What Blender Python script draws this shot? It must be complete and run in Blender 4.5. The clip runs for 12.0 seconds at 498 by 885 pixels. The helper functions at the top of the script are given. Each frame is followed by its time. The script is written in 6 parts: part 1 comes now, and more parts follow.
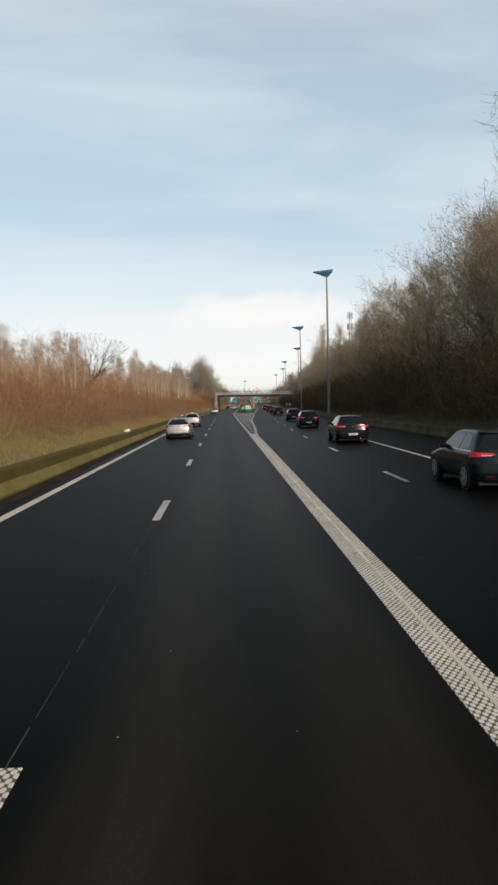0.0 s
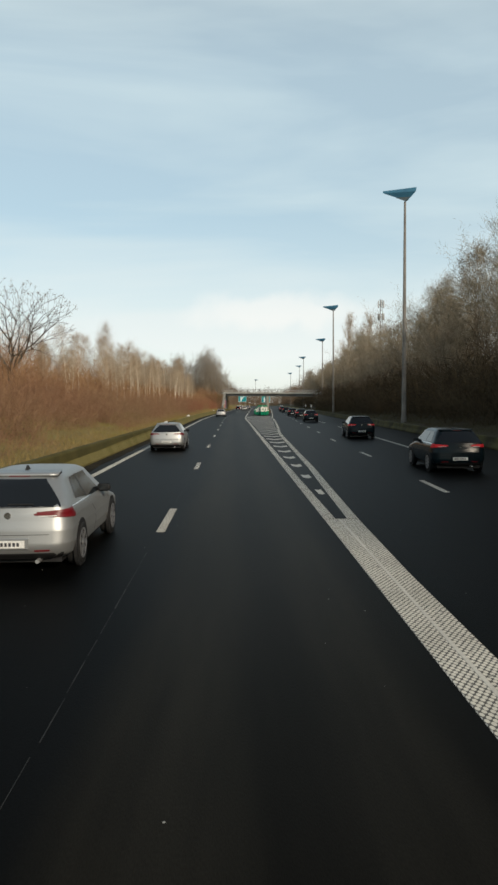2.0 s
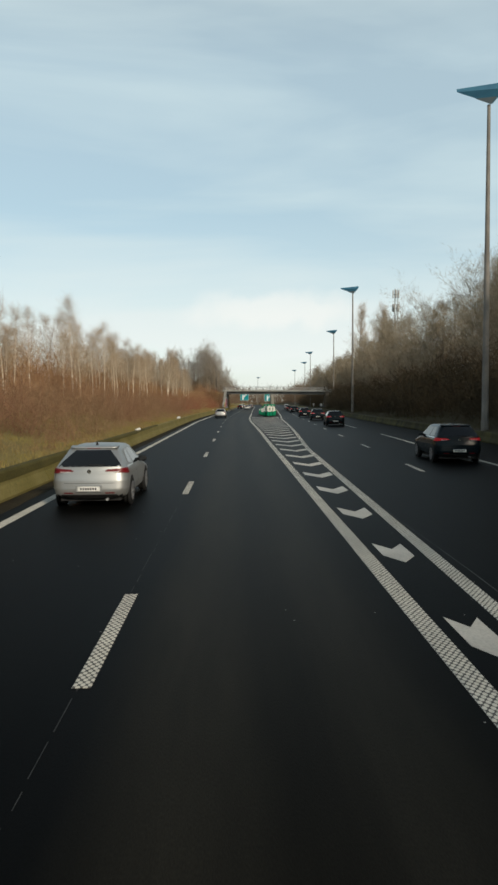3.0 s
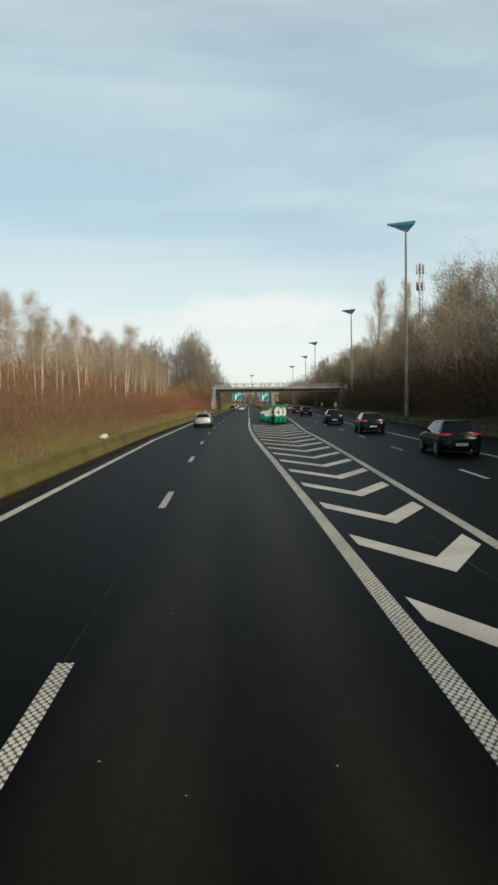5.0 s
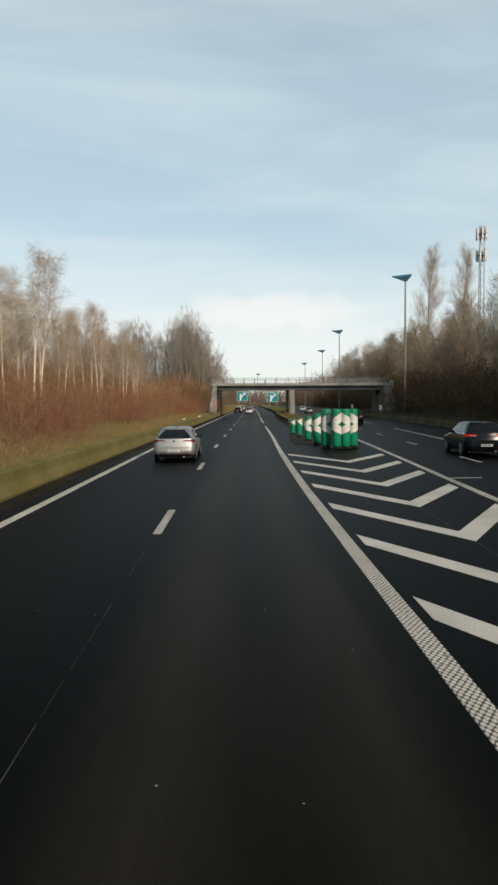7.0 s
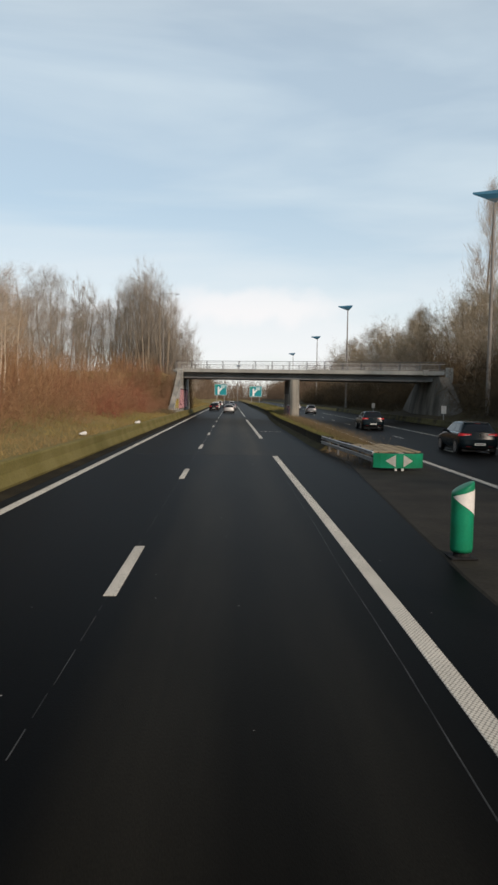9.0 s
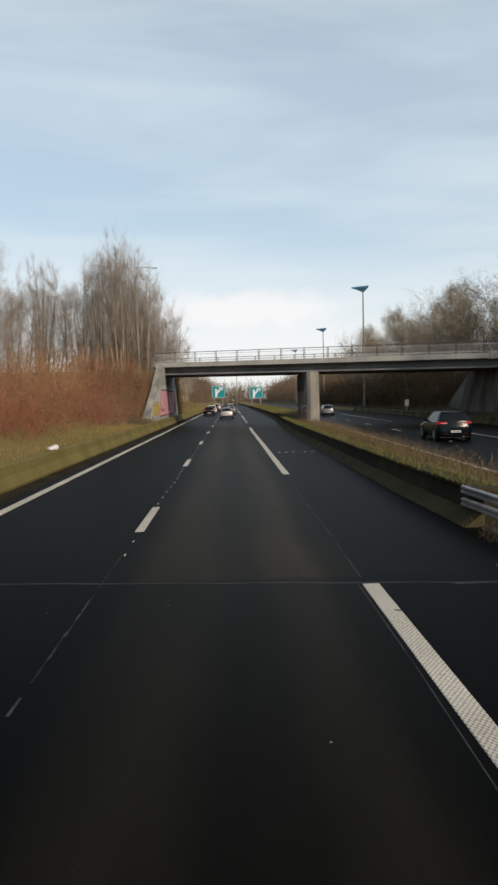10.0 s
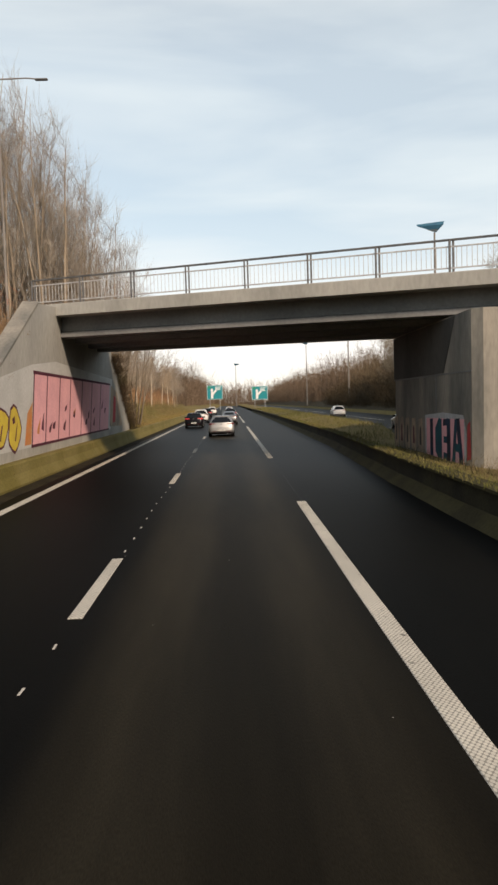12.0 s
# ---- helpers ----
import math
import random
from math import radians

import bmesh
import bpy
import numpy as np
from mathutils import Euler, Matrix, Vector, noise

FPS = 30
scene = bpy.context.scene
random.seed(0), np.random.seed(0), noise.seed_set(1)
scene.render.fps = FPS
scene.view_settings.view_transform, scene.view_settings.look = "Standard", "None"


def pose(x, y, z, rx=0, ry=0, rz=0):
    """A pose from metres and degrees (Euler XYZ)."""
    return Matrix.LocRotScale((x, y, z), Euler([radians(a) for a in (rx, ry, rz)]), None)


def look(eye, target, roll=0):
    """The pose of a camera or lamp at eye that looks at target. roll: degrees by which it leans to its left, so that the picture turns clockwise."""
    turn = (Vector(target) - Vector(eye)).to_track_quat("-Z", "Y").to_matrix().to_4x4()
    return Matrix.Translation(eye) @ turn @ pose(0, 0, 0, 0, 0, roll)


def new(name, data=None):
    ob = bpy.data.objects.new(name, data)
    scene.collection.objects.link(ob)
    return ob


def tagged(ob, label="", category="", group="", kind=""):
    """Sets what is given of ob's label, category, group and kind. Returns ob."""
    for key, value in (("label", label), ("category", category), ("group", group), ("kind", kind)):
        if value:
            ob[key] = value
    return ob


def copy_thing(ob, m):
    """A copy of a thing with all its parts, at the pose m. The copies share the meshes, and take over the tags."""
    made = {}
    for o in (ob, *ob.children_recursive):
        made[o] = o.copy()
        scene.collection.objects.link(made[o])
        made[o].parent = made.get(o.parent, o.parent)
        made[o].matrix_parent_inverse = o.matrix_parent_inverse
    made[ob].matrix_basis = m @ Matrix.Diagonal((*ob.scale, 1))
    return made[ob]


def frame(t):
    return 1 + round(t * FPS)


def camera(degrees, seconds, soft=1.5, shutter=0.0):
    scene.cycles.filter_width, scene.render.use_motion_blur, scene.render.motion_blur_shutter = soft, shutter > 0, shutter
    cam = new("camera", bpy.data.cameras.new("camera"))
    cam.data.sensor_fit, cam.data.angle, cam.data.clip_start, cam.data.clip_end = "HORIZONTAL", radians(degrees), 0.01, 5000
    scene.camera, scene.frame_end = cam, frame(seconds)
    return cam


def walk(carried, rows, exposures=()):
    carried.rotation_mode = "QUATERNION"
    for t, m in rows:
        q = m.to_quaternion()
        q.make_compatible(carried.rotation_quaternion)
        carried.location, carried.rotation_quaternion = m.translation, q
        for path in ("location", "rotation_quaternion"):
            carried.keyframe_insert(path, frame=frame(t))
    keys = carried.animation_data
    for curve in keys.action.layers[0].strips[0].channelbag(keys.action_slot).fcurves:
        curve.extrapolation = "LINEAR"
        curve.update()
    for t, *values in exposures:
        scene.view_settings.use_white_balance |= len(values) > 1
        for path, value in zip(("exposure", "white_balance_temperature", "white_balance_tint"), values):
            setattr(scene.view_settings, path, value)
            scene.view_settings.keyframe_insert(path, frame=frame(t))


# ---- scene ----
cam = camera(39.5, 12.0, soft=2.7)
PATH = [
    (0, (1.509, -4.602, 2.419), (1.578, -2.607, 2.306), -1.5),
    (0.5, (1.505, 5.185, 2.427), (1.565, 7.181, 2.307), -1.3),
    (1, (1.436, 15.18, 2.439), (1.493, 17.176, 2.322), -0.6),
    (1.5, (1.44, 25.411, 2.49), (1.49, 27.407, 2.374), -0.6),
    (2, (1.434, 35.557, 2.492), (1.48, 37.553, 2.38), -0.4),
    (2.5, (1.415, 45.74, 2.496), (1.457, 47.736, 2.379), -0.5),
    (3, (1.373, 55.978, 2.514), (1.415, 57.974, 2.398), -0.4),
    (5, (1.613, 97.328, 2.509), (1.676, 99.324, 2.393), -1.0),
    (5.5, (1.638, 107.784, 2.58), (1.693, 109.779, 2.458), -0.2),
    (6, (1.643, 118.388, 2.587), (1.695, 120.384, 2.464), -0.1),
    (6.5, (1.601, 129.058, 2.553), (1.653, 131.054, 2.437), -0.3),
    (7, (1.539, 139.729, 2.497), (1.593, 141.725, 2.384), -0.5),
    (9, (2.336, 183.116, 2.57), (2.455, 185.108, 2.442), 0.7),
    (9.5, (2.789, 194.1, 2.545), (2.913, 196.092, 2.416), -0.1),
    (10, (3.292, 205.038, 2.413), (3.408, 207.031, 2.291), -1.4),
    (10.5, (3.631, 215.902, 2.386), (3.743, 217.895, 2.268), -1.1),
    (11, (3.988, 226.859, 2.368), (4.104, 228.853, 2.258), -1.3),
    (11.5, (4.382, 237.986, 2.365), (4.502, 239.979, 2.252), -1.3),
    (12, (4.787, 249.241, 2.37), (4.906, 251.234, 2.254), -1.7),
]
EXPOSURES = [(0.0, 0.08, 6600, 17), (1.5, 0.05, 6520, 12), (3.0, 0.0, 6480, 9), (6.5, 0.02, 6500, 11), (9.0, 0.04, 6480, 17), (11.0, 0.12, 6700, 17), (12.0, 0.32, 7050, 20)]


# the plan is drawn along a straight road; from y = 135 m the road swings 1.9 degrees to the right
BEND, BEND_A, BEND_B = 0.033, 135.0, 183.0


def swing(y):
    """Sideways shift and heading of the road at y."""
    if y <= BEND_A:
        return 0.0, 0.0
    if y >= BEND_B:
        return BEND * (y - (BEND_A + BEND_B) / 2), BEND
    return BEND * (y - BEND_A) ** 2 / (2 * (BEND_B - BEND_A)), BEND * (y - BEND_A) / (BEND_B - BEND_A)


def bent_point(p):
    shift, turn = swing(p[1])
    x = max(-80.0, min(80.0, p[0]))
    return (p[0] + shift, p[1] - x * math.sin(turn), p[2])


walk(cam, [(t, look(eye, goal, roll)) for t, eye, goal, roll in PATH], EXPOSURES)

# ---- daylight: thin winter cloud with a soft low sun behind and to the right ----
SUN_TO = Vector((-0.42, 0.78, -0.40)).normalized()          # the way the sunlight travels
SUN_EL = math.asin(-SUN_TO.z)
SUN_ROT = math.atan2(-SUN_TO.x, -SUN_TO.y)


def make_world():
    world = bpy.data.worlds.new("sky")
    scene.world = world
    world.use_nodes = True
    nt = world.node_tree
    nt.nodes.clear()
    N, L = nt.nodes.new, nt.links.new
    out = N("ShaderNodeOutputWorld")
    bg = N("ShaderNodeBackground")
    sky = N("ShaderNodeTexSky")
    sky.sky_type = "NISHITA"
    sky.sun_disc = False
    sky.sun_elevation, sky.sun_rotation = SUN_EL, SUN_ROT
    sky.air_density, sky.dust_density, sky.ozone_density = 1.0, 1.2, 1.5
    gain = N("ShaderNodeVectorMath")
    gain.operation = "MULTIPLY"
    gain.inputs[1].default_value = (0.088, 0.104, 0.098)
    L(sky.outputs[0], gain.inputs[0])
    co = N("ShaderNodeTexCoord")
    sep = N("ShaderNodeSeparateXYZ")
    L(co.outputs["Generated"], sep.inputs[0])
    mp = N("ShaderNodeMapping")
    mp.inputs["Scale"].default_value = (1.1, 0.8, 6.5)
    mp.inputs["Rotation"].default_value = (0.0, 0.12, 0.3)
    mp.inputs["Location"].default_value = (3.1, 1.7, 0.4)
    L(co.outputs["Generated"], mp.inputs[0])
    big = N("ShaderNodeTexNoise")
    big.inputs["Scale"].default_value, big.inputs["Detail"].default_value = 1.5, 5.0
    big.inputs["Roughness"].default_value, big.inputs["Distortion"].default_value = 0.5, 0.35
    L(mp.outputs[0], big.inputs["Vector"])
    ramp = N("ShaderNodeValToRGB")
    ramp.color_ramp.elements[0].position, ramp.color_ramp.elements[1].position = 0.36, 0.66
    ramp.color_ramp.elements[0].color, ramp.color_ramp.elements[1].color = (0.58, 0.58, 0.58, 1), (0.97, 0.97, 0.97, 1)
    L(big.outputs["Fac"], ramp.inputs[0])
    # cloud colour: cream and bright low down, cool grey-blue higher up
    low = N("ShaderNodeMapRange")
    low.inputs["From Min"].default_value, low.inputs["From Max"].default_value = 0.03, 0.26
    L(sep.outputs["Z"], low.inputs["Value"])
    cloud = N("ShaderNodeMix")
    cloud.data_type = "RGBA"
    cloud.inputs["A"].default_value, cloud.inputs["B"].default_value = (0.735, 0.765, 0.735, 1), (0.505, 0.615, 0.645, 1)
    L(low.outputs[0], cloud.inputs["Factor"])
    # sky darkened overhead, mostly out of view, so less light reaches the road
    high = N("ShaderNodeMapRange")
    high.inputs["From Min"].default_value, high.inputs["From Max"].default_value = 0.42, 0.85
    L(sep.outputs["Z"], high.inputs["Value"])
    dim_top = N("ShaderNodeMix")
    dim_top.data_type = "RGBA"
    dim_top.inputs["B"].default_value = (0.20, 0.23, 0.26, 1)
    L(high.outputs[0], dim_top.inputs["Factor"])
    L(cloud.outputs["Result"], dim_top.inputs["A"])
    mix = N("ShaderNodeMix")
    mix.data_type = "RGBA"
    L(ramp.outputs[0], mix.inputs["Factor"])
    L(gain.outputs[0], mix.inputs["A"])
    L(dim_top.outputs["Result"], mix.inputs["B"])
    # a cream cloud bank low ahead
    near = N("ShaderNodeVectorMath")
    near.operation = "SUBTRACT"
    near.inputs[1].default_value = (0.050, 0.99, 0.128)
    puff = N("ShaderNodeTexNoise")
    puff.inputs["Scale"].default_value, puff.inputs["Detail"].default_value = 14.0, 5.0
    L(co.outputs["Generated"], puff.inputs["Vector"])
    warp = N("ShaderNodeVectorMath")
    warp.operation = "MULTIPLY_ADD"
    warp.inputs[1].default_value = (0.16, 0.0, 0.06)
    shift = N("ShaderNodeVectorMath")
    shift.operation = "SUBTRACT"
    shift.inputs[1].default_value = (0.08, 0.0, 0.03)
    L(co.outputs["Generated"], near.inputs[0])
    L(near.outputs[0], shift.inputs[0])
    L(puff.outputs["Color"], warp.inputs[0])
    L(shift.outputs[0], warp.inputs[2])
    flat = N("ShaderNodeVectorMath")
    flat.operation = "MULTIPLY"
    flat.inputs[1].default_value = (7.5, 1.0, 36.0)
    L(warp.outputs[0], flat.inputs[0])
    far = N("ShaderNodeVectorMath")
    far.operation = "LENGTH"
    L(flat.outputs[0], far.inputs[0])
    bank = N("ShaderNodeMapRange")
    bank.interpolation_type = "SMOOTHSTEP"
    bank.inputs["From Min"].default_value, bank.inputs["From Max"].default_value = 1.15, 0.35
    bank.inputs["To Max"].default_value = 0.5
    L(far.outputs["Value"], bank.inputs["Value"])
    last = N("ShaderNodeMix")
    last.data_type = "RGBA"
    last.inputs["B"].default_value = (0.80, 0.785, 0.74, 1)
    L(bank.outputs[0], last.inputs["Factor"])
    L(mix.outputs["Result"], last.inputs["A"])
    L(last.outputs["Result"], bg.inputs["Color"])
    bg.inputs["Strength"].default_value = 1.24
    L(bg.outputs[0], out.inputs[0])


make_world()
sun = new("sun", bpy.data.lights.new("sun", "SUN"))
sun.data.energy, sun.data.angle, sun.data.color = 3.7, radians(4), (1.0, 0.86, 0.68)
sun.matrix_world = look((60, -100, 90), Vector((60, -100, 90)) + SUN_TO)


# ---- materials ----
def material(name, base, rough=0.8, second=None, scale=1.0, fine=30.0, bump=0.15, metal=0.0, island=0.0, per_object=0.0, coords="Object", spec=0.15, grain=0.35, stretch=(1, 1, 1)):
    """A surface with variation at two scales: broad patches (second colour) and fine grain, with relief."""
    m = bpy.data.materials.new(name)
    m.use_nodes = True
    nt = m.node_tree
    N, L = nt.nodes.new, nt.links.new
    b = nt.nodes["Principled BSDF"]
    b.inputs["Roughness"].default_value, b.inputs["Metallic"].default_value = rough, metal
    b.inputs["Specular IOR Level"].default_value = spec
    second = second or tuple(0.72 * c for c in base)
    co = N("ShaderNodeTexCoord")
    mp = N("ShaderNodeMapping")
    mp.inputs["Scale"].default_value = stretch
    L(co.outputs[coords], mp.inputs[0])
    broad, small = N("ShaderNodeTexNoise"), N("ShaderNodeTexNoise")
    for node, s, d in ((broad, scale, 4.0), (small, fine, 3.0)):
        node.inputs["Scale"].default_value, node.inputs["Detail"].default_value = s, d
        L(mp.outputs[0], node.inputs["Vector"])
    ramp = N("ShaderNodeMapRange")
    ramp.inputs["From Min"].default_value, ramp.inputs["From Max"].default_value = 0.36, 0.64
    L(broad.outputs["Fac"], ramp.inputs["Value"])
    mix = N("ShaderNodeMix")
    mix.data_type = "RGBA"
    mix.inputs["A"].default_value, mix.inputs["B"].default_value = (*base, 1), (*second, 1)
    L(ramp.outputs[0], mix.inputs["Factor"])
    last = mix.outputs["Result"]
    if island:
        geo = N("ShaderNodeNewGeometry")
        rnd = geo.outputs["Random Per Island"]
    if per_object:
        info = N("ShaderNodeObjectInfo")
        rnd = info.outputs["Random"]
    if island or per_object:
        r2 = N("ShaderNodeMapRange")
        k = island or per_object
        r2.inputs["To Min"].default_value, r2.inputs["To Max"].default_value = 1 - k, 1 + k
        L(rnd, r2.inputs["Value"])
        tint = N("ShaderNodeVectorMath")
        tint.operation = "SCALE"
        L(last, tint.inputs[0])
        L(r2.outputs[0], tint.inputs["Scale"])
        last = tint.outputs[0]
    g = N("ShaderNodeMapRange")
    g.inputs["To Min"].default_value, g.inputs["To Max"].default_value = 1 - grain, 1 + grain
    L(small.outputs["Fac"], g.inputs["Value"])
    fin = N("ShaderNodeVectorMath")
    fin.operation = "SCALE"
    L(last, fin.inputs[0])
    L(g.outputs[0], fin.inputs["Scale"])
    L(fin.outputs[0], b.inputs["Base Color"])
    if bump:
        bp = N("ShaderNodeBump")
        bp.inputs["Strength"].default_value, bp.inputs["Distance"].default_value = bump, 0.02
        L(small.outputs["Fac"], bp.inputs["Height"])
        L(bp.outputs[0], b.inputs["Normal"])
    return m


def plain(name, base, rough=0.5, metal=0.0, spec=0.5, coat=0.0, emit=0.0):
    m = bpy.data.materials.new(name)
    m.use_nodes = True
    b = m.node_tree.nodes["Principled BSDF"]
    b.inputs["Base Color"].default_value = (*base, 1)
    b.inputs["Roughness"].default_value, b.inputs["Metallic"].default_value = rough, metal
    b.inputs["Specular IOR Level"].default_value, b.inputs["Coat Weight"].default_value = spec, coat
    b.inputs["Coat Roughness"].default_value = 0.22
    if emit:
        b.inputs["Emission Color"].default_value, b.inputs["Emission Strength"].default_value = (*base, 1), emit
    return m


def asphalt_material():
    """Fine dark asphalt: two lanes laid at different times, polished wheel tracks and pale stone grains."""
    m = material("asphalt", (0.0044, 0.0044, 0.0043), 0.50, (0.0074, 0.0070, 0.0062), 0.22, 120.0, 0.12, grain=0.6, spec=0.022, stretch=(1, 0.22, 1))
    nt = m.node_tree
    N, L = nt.nodes.new, nt.links.new
    b = nt.nodes["Principled BSDF"]
    src = b.inputs["Base Color"].links[0].from_socket
    co = N("ShaderNodeTexCoord")
    sep = N("ShaderNodeSeparateXYZ")
    L(co.outputs["UV"], sep.inputs[0])           # the road's own metres, across and along
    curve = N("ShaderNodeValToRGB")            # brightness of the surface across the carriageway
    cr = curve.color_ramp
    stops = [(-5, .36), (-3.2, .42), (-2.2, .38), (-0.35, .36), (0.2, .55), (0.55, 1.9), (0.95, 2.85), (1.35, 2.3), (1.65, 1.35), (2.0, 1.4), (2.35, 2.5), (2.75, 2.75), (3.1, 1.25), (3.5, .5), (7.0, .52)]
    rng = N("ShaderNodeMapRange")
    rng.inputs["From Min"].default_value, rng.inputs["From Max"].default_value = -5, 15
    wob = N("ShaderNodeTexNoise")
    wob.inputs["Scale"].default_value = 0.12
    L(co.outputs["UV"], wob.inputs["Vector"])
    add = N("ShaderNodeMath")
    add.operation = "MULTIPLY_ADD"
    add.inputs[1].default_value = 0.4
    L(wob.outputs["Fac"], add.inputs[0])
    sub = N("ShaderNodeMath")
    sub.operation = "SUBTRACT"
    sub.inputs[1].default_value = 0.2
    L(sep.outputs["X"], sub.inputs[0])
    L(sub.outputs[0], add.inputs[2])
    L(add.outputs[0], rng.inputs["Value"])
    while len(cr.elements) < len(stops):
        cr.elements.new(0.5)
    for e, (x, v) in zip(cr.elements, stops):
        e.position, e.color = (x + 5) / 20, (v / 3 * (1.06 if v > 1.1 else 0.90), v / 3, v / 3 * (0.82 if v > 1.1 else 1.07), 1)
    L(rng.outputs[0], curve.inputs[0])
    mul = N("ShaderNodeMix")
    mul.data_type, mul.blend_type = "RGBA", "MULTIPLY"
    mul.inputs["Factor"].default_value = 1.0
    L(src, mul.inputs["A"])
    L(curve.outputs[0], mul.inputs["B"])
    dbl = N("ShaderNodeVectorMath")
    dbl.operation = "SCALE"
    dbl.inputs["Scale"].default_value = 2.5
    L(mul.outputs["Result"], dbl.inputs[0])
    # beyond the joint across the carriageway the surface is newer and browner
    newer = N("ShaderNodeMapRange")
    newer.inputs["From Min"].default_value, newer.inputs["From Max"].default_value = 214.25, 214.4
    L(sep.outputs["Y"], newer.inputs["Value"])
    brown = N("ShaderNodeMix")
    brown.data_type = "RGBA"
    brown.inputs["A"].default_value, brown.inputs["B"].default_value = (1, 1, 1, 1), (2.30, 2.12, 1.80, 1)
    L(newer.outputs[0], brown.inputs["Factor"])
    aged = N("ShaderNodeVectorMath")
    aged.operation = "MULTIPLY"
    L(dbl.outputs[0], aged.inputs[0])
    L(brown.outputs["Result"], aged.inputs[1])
    dark = N("ShaderNodeMapRange")              # the last stretch before that joint is the darkest
    dark.inputs["From Min"].default_value, dark.inputs["From Max"].default_value = 160.0, 185.0
    dark.inputs["To Min"].default_value, dark.inputs["To Max"].default_value = 1.0, 0.74
    L(sep.outputs["Y"], dark.inputs["Value"])
    # long uneven streaks worn along the lanes
    lay = N("ShaderNodeMapping")
    lay.inputs["Scale"].default_value = (1.7, 0.16, 1.0)
    L(co.outputs["UV"], lay.inputs[0])
    streak = N("ShaderNodeTexNoise")
    streak.inputs["Scale"].default_value, streak.inputs["Detail"].default_value = 1.0, 9.0
    streak.inputs["Roughness"].default_value = 0.66
    L(lay.outputs[0], streak.inputs["Vector"])
    worn = N("ShaderNodeMapRange")
    worn.inputs["From Min"].default_value, worn.inputs["From Max"].default_value = 0.3, 0.7
    worn.inputs["To Min"].default_value, worn.inputs["To Max"].default_value = 0.68, 1.32
    L(streak.outputs["Fac"], worn.inputs["Value"])
    patchy = N("ShaderNodeVectorMath")
    patchy.operation = "SCALE"
    L(aged.outputs[0], patchy.inputs[0])
    tone = N("ShaderNodeMath")
    tone.operation = "MULTIPLY"
    L(worn.outputs[0], tone.inputs[0])
    L(dark.outputs[0], tone.inputs[1])
    L(tone.outputs[0], patchy.inputs["Scale"])
    # scattered pale chippings
    vor = N("ShaderNodeTexVoronoi")
    vor.inputs["Scale"].default_value = 2.9
    L(co.outputs["Object"], vor.inputs["Vector"])
    chip = N("ShaderNodeMath")
    chip.operation = "LESS_THAN"
    chip.inputs[1].default_value = 0.030
    L(vor.outputs["Distance"], chip.inputs[0])
    pick = N("ShaderNodeSeparateColor")
    L(vor.outputs["Color"], pick.inputs[0])
    some = N("ShaderNodeMath")
    some.operation = "GREATER_THAN"
    some.inputs[1].default_value = 0.58
    L(pick.outputs[0], some.inputs[0])
    both = N("ShaderNodeMath")
    both.operation = "MULTIPLY"
    L(chip.outputs[0], both.inputs[0])
    L(some.outputs[0], both.inputs[1])
    end = N("ShaderNodeMix")
    end.data_type = "RGBA"
    end.inputs["B"].default_value = (0.30, 0.29, 0.27, 1)
    L(both.outputs[0], end.inputs["Factor"])
    L(patchy.outputs[0], end.inputs["A"])
    L(end.outputs["Result"], b.inputs["Base Color"])
    return m


def paint_material(name="road_paint", worn=0.16, across=20.0, along=13.0, gap_from=0.38, depth=0.9):
    """Thermoplastic line laid as rows of pale studs, with dark asphalt between them."""
    m = material(name, (0.62, 0.585, 0.50), 0.7, (0.50, 0.47, 0.40), 0.8, 40.0, 0.3, grain=0.25)
    nt = m.node_tree
    N, L = nt.nodes.new, nt.links.new
    b = nt.nodes["Principled BSDF"]
    src = b.inputs["Base Color"].links[0].from_socket
    co = N("ShaderNodeTexCoord")
    vor = N("ShaderNodeTexVoronoi")
    vor.voronoi_dimensions = "2D"
    vor.inputs["Scale"].default_value, vor.inputs["Randomness"].default_value = 1.0, 0.12
    tilt = N("ShaderNodeMapping")
    tilt.inputs["Rotation"].default_value, tilt.inputs["Scale"].default_value = (0, 0, radians(45)), (across, along, 0.0)
    tilt.vector_type = "POINT"
    L(co.outputs["Object"], tilt.inputs[0])
    L(tilt.outputs[0], vor.inputs["Vector"])
    gap = N("ShaderNodeMapRange")
    gap.inputs["From Min"].default_value, gap.inputs["From Max"].default_value = gap_from, gap_from + 0.10
    L(vor.outputs["Distance"], gap.inputs["Value"])
    amount = N("ShaderNodeMath")
    amount.operation = "MULTIPLY"
    amount.inputs[1].default_value = depth
    L(gap.outputs[0], amount.inputs[0])
    dirt = N("ShaderNodeTexNoise")
    dirt.inputs["Scale"].default_value, dirt.inputs["Detail"].default_value = 7.0, 6.0
    L(co.outputs["Object"], dirt.inputs["Vector"])
    wear = N("ShaderNodeMapRange")
    wear.inputs["From Min"].default_value, wear.inputs["From Max"].default_value = 0.68 - worn * 0.3, 0.74
    L(dirt.outputs["Fac"], wear.inputs["Value"])
    top = N("ShaderNodeMath")
    top.operation = "MAXIMUM"
    L(amount.outputs[0], top.inputs[0])
    L(wear.outputs[0], top.inputs[1])
    mix = N("ShaderNodeMix")
    mix.data_type = "RGBA"
    mix.inputs["B"].default_value = (0.03, 0.03, 0.03, 1)
    L(top.outputs[0], mix.inputs["Factor"])
    L(src, mix.inputs["A"])
    L(mix.outputs["Result"], b.inputs["Base Color"])
    return m


